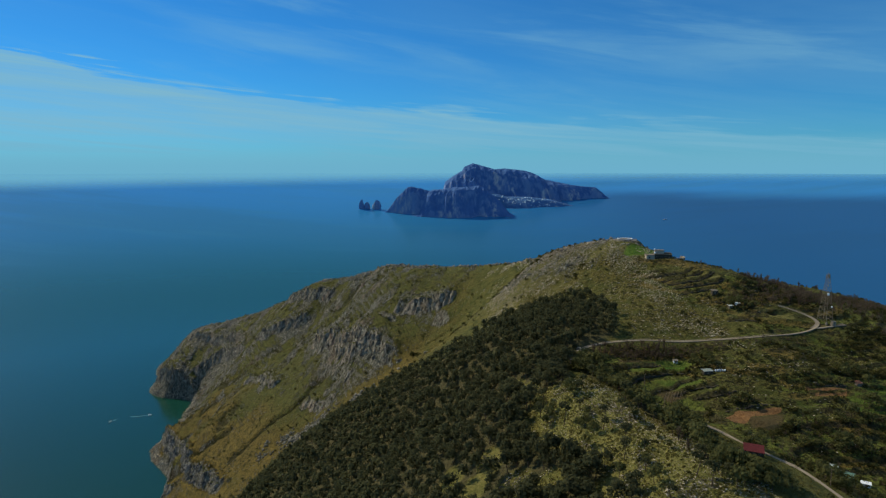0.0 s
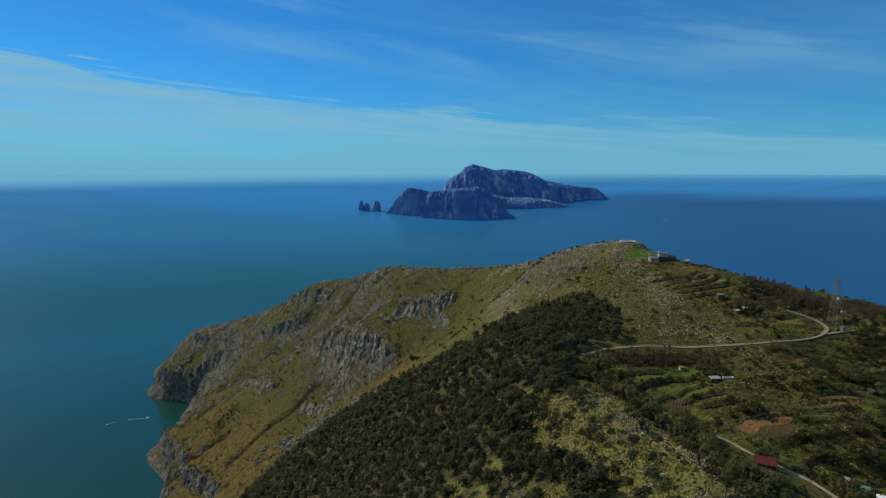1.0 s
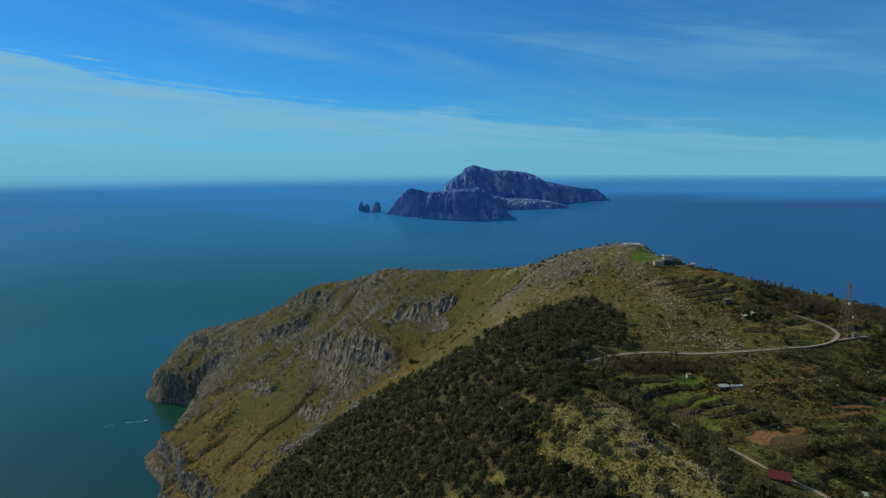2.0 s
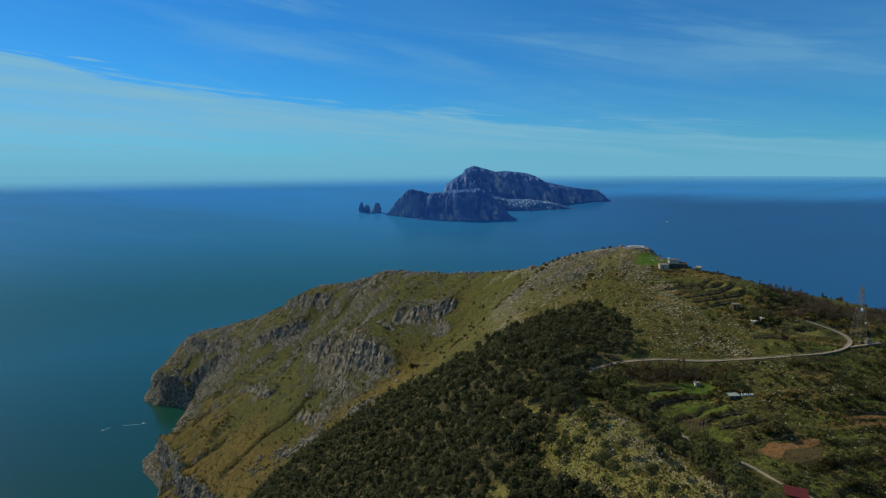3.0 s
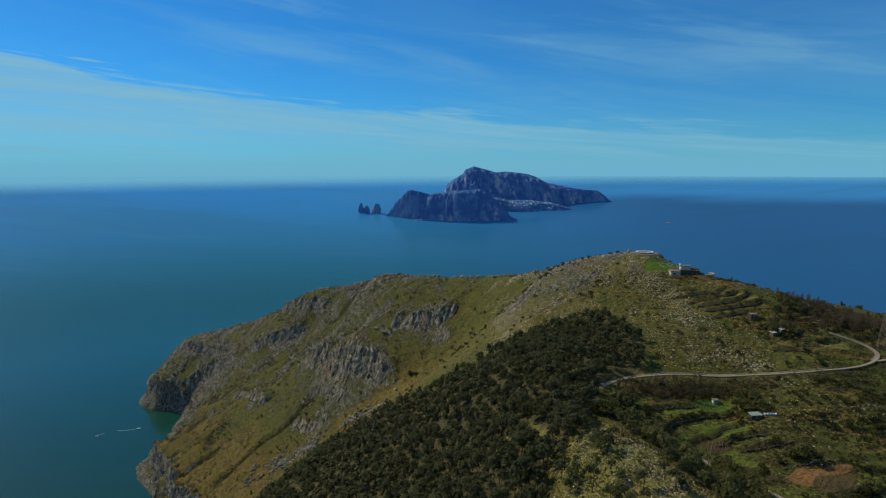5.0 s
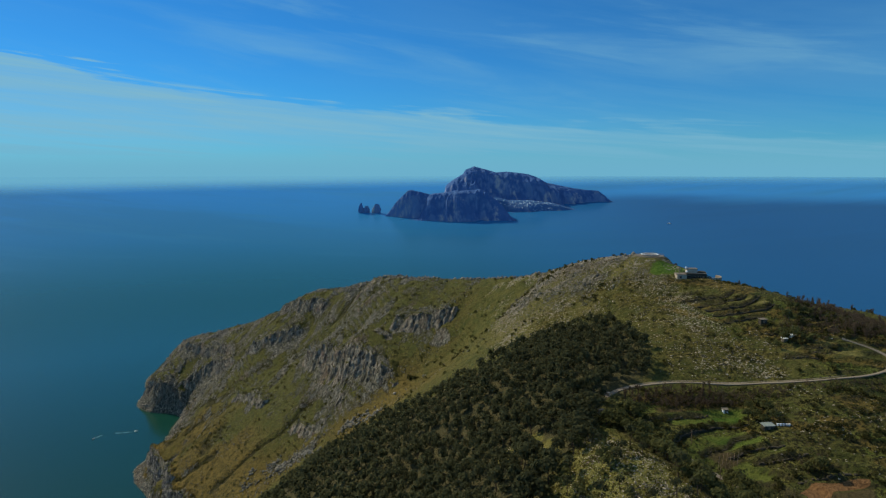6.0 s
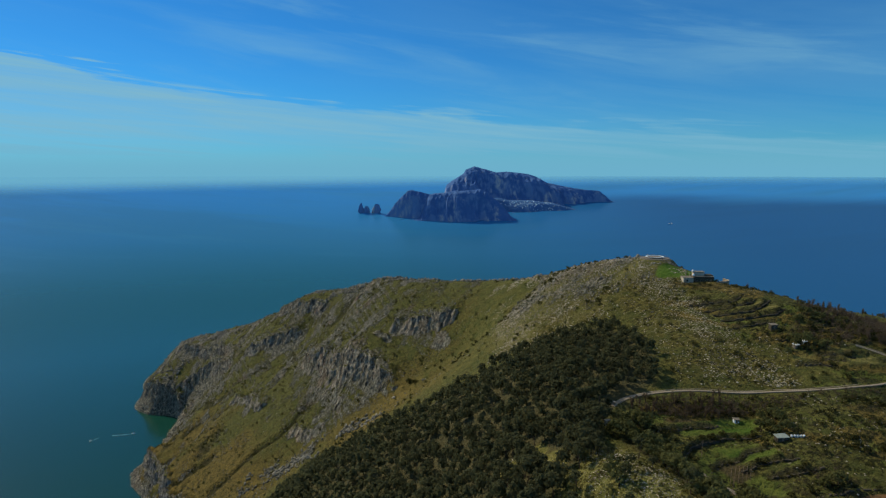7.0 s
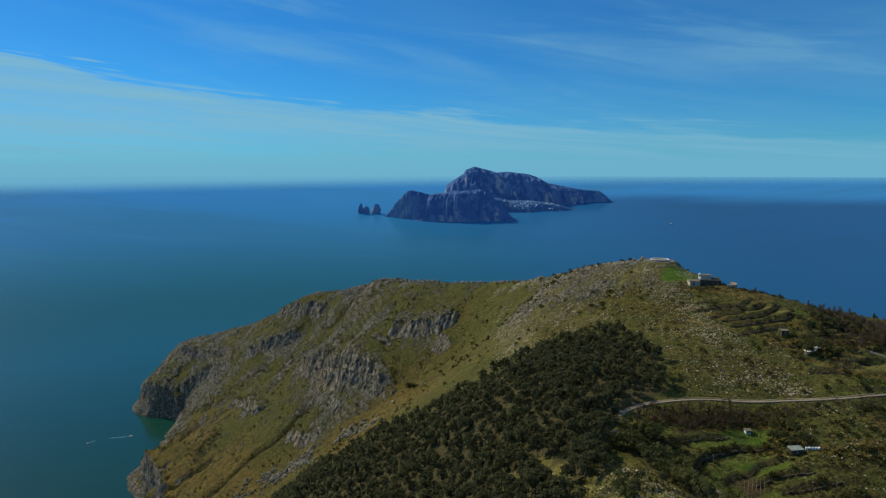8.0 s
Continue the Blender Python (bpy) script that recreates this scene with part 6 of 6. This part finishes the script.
# ---- huts and sheds on the terraces ----
def shed(at, turn, w, d, h, wall, roof, label, name="garden_shed", pitch=0.7, lift=0.0, overhang=0.3, ruin=False):
    t = thing(name, label, "shed", at, turn=turn, lift=lift)
    b = part("wall", box(fresh(), -w / 2, -d / 2, -2.2, w / 2, d / 2, h, 0.03), wall, t)
    part("door", box(fresh(), -0.45, -d / 2 - 0.05, -0.1, 0.45, -d / 2 + 0.02, min(2.0, h - 0.15), 0.02), WOOD, b)
    if ruin:
        return t
    window_part(b, w * 0.3, h * 0.4, 0.7, 0.6, -d / 2, 0.06)
    bm = fresh()
    o = overhang
    v = [bm.verts.new(c) for c in ((-w / 2 - o, -d / 2 - o, h + 0.004), (w / 2 + o, -d / 2 - o, h + 0.004), (w / 2 + o, d / 2 + o, h + pitch), (-w / 2 - o, d / 2 + o, h + pitch),
                                   (-w / 2 - o, -d / 2 - o, h + 0.15), (w / 2 + o, -d / 2 - o, h + 0.15), (w / 2 + o, d / 2 + o, h + pitch + 0.15), (-w / 2 - o, d / 2 + o, h + pitch + 0.15))]
    for f in ((0, 3, 2, 1), (4, 5, 6, 7), (0, 1, 5, 4), (1, 2, 6, 5), (2, 3, 7, 6), (3, 0, 4, 7)):
        bm.faces.new([v[k] for k in f])
    part("roof", bm, roof, t)
    for k in range(int(w / 1.1)):
        x = -w / 2 + 0.5 + 1.1 * k
        part("roof_batten", bar(fresh(), (x, -d / 2 - o, h + 0.17), (x, d / 2 + o, h + pitch + 0.17), 0.05, None, 4), roof, t)
    return t


shed((137, 305), 8, 4.8, 2.4, 1.5, STONEWALL, PALESHEET, "small hut with a pale sheet roof on the terraces", pitch=0.5)
shed((118.8, 221), -24, 6.6, 4.2, 1.6, STONEWALL, REDROOF, "low farm building with a dark red sheet roof", "farm_building", 1.2, lift=-0.1)
shed((155, 229), -38, 3.4, 3.6, 2.0, CONCRETE, PALESHEET, "shed with a pale sheet roof beside the lane", pitch=0.6)
shed((158.5, 225.5), -38, 4.4, 3.6, 1.9, WOOD, GREENSHEET, "shed covered with green sheeting among shrubs", pitch=0.6)
shed((172.5, 381), 5, 3.4, 2.4, 1.7, STONEWALL, CONCRETE, "small grey stone shed on the upper terraces", pitch=0.3)
shed((176, 365.5), 12, 2.4, 1.9, 1.4, CONCRETE, WHITE, "small hut with a white roof under a tree", pitch=0.3)
shed((127, 322.5), 2, 2.2, 1.4, 1.3, WHITE, CONCRETE, "small white lean-to at a green plot", pitch=0.3)
shed((206, 291), 10, 2.6, 1.9, 0.9, CONCRETE, TILE, "small low cottage with an orange tiled roof", "cottage", 0.8)
shed((163, 221), -30, 3.0, 1.8, 1.3, WHITE, WHITE, "low white shelter beside the sheds", pitch=0.2)


shed((181, 367.5), 20, 2.6, 2.0, 1.5, WHITE, WHITE, "small white hut on the upper terraces", pitch=0.2, lift=-1.3)
shed((185, 371), -8, 2.0, 1.6, 1.3, WHITE, CONCRETE, "low white store beside a dark tree", pitch=0.2)
shed((69, 314), 15, 2.6, 1.6, 0.9, PLASTER, CONCRETE, "roofless pale ruin at the edge of the wood", "ruin", ruin=True, lift=1.2)
shed((76, 332), -20, 2.6, 1.2, 0.7, PLASTER, CONCRETE, "low broken pale wall at the end of the road", "ruin", ruin=True, lift=0.6)


def beehive(at, turn):
    t = thing("beehive", "white box beehive standing in a row", "beehive", at, "row of beehives", turn)
    part("body", box(fresh(), -0.35, -0.3, 0.1, 0.35, 0.3, 0.85, 0.03), WHITE, t)
    part("lid", box(fresh(), -0.4, -0.35, 0.85, 0.4, 0.35, 0.97, 0.02), WHITE, t)
    for sx in (-0.28, 0.28):
        part("foot", box(fresh(), sx - 0.06, -0.28, -0.4, sx + 0.06, 0.28, 0.1), WOOD, t)
    return t


hive = beehive((141.5, 305.5), 0)
for k in range(1, 5):
    x, y = 141.5 + 1.15 * k, 305.5 - 0.12 * k
    copy_thing(hive, pose(x, y, float(ground_at(x, y)), 0, 0, 3 * k))


def pole(at, high, label, material=WOOD):
    t = thing("utility_pole", label, "pole", at, "utility poles")
    part("shaft", bar(fresh(), (0, 0, -0.8), (0, 0, high), 0.14, 0.09, 7), material, t)
    part("crossarm", box(fresh(), -0.6, -0.06, high - 0.5, 0.6, 0.06, high - 0.36, 0.01), material, t)
    for x in (-0.5, 0.5):
        part("insulator", bar(fresh(), (x, 0, high - 0.36), (x, 0, high - 0.18), 0.05), DARKPANE, t)
    return t


POLES = [(106.5, 280.5), (122.5, 229.5), (138.5, 205), (103, 300), (150.5, 443)]
for n, at in enumerate(POLES):
    pole(at, 6.5 if n < 4 else 9.0, "wooden utility pole beside the lane" if n < 4 else "tall thin pole below the hilltop house", WOOD if n < 4 else PALESTEEL)


def cable(a, b, za, zb, sag):
    pts = [Vector((a[0], a[1], za)).lerp(Vector((b[0], b[1], zb)), k / 12) - Vector((0, 0, sag * 4 * (k / 12) * (1 - k / 12))) for k in range(13)]
    bm = fresh()
    for p, q in zip(pts, pts[1:]):
        bar(bm, p, q, 0.02, None, 3)
    me = bpy.data.meshes.new("cable")
    bm.to_mesh(me)
    bm.free()
    me.materials.append(DARKPANE)
    tagged(new("overhead_cable", me), "thin dark overhead cable between two poles", "cable")


for a, b in ((POLES[3], POLES[0]), (POLES[0], POLES[1]), (POLES[1], POLES[2])):
    cable(a, b, float(ground_at(*a)) + 6.15, float(ground_at(*b)) + 6.15, 0.8)


def vine_row(at, turn, length):
    """Stakes and rails of one row of the small vineyard."""
    t = thing("vine_trellis", "wooden vine trellis on a small terrace", "trellis", at, "vine trellises", turn)
    for k in range(6):
        x = -length / 2 + length * k / 5
        part("stake", bar(fresh(), (x, 0, -0.7), (x, 0, 1.9), 0.06, None, 4), WOOD, t)
    part("rail", bar(fresh(), (-length / 2, 0, 1.75), (length / 2, 0, 1.75), 0.05, None, 4), WOOD, t)
    return t


first_row = vine_row((110.5, 290.5), 62, 9)
for k in range(1, 6):
    x, y = 110.5 + 1.6 * k, 290.5 + 0.2 * k
    copy_thing(first_row, pose(x, y, float(ground_at(x, y)), 0, 0, 62))


def stone_wall(line, high, label):
    """A dry stone wall of rough courses along a line; its stones are parts."""
    t = tagged(new("dry_stone_wall"), label, "wall", "dry stone walls")
    kinds = []
    for s in range(4):
        bm = box(fresh(), -0.5, -0.45, -0.3, 0.5, 0.45, 0.3, 0.08)
        rng = np.random.default_rng(s)
        for v in bm.verts:
            v.co += Vector(rng.normal(size=3) * 0.045)
        me = bpy.data.meshes.new("stone")
        bm.to_mesh(me)
        bm.free()
        me.materials.append(STONEWALL)
        kinds.append(me)
    rng = np.random.default_rng(len(line))
    for (a, b), (c, d) in zip(line, line[1:]):
        size = math.hypot(c - a, d - b)
        for k in range(int(size / 1.0)):
            for row in range(max(1, int(high / 0.6 + 0.4 * rng.uniform(-1, 1)))):
                f = (k + 0.5 * (row % 2)) / max(1, int(size / 1.0))
                x, y = a + (c - a) * f, b + (d - b) * f
                o = new("stone", kinds[rng.integers(4)])
                o.parent = t
                o.matrix_basis = pose(x, y, float(ground_at(x, y)) - 0.35 + 0.58 * row, 0, rng.normal() * 3, math.degrees(math.atan2(d - b, c - a)) + rng.normal() * 4)
    return t


stone_wall([(175, 289.5), (186, 288.5), (198, 288)], 1.2, "dry stone wall above a strip of brown soil")
stone_wall([(130, 274.5), (143, 275), (156, 275)], 1.2, "dry stone wall above the ploughed brown plot")
for line, high in STEPS:
    stone_wall([(x, y - 0.75) for x, y in line], high * 0.7 - 0.4, "dark grey dry stone wall holding a grassy terrace")
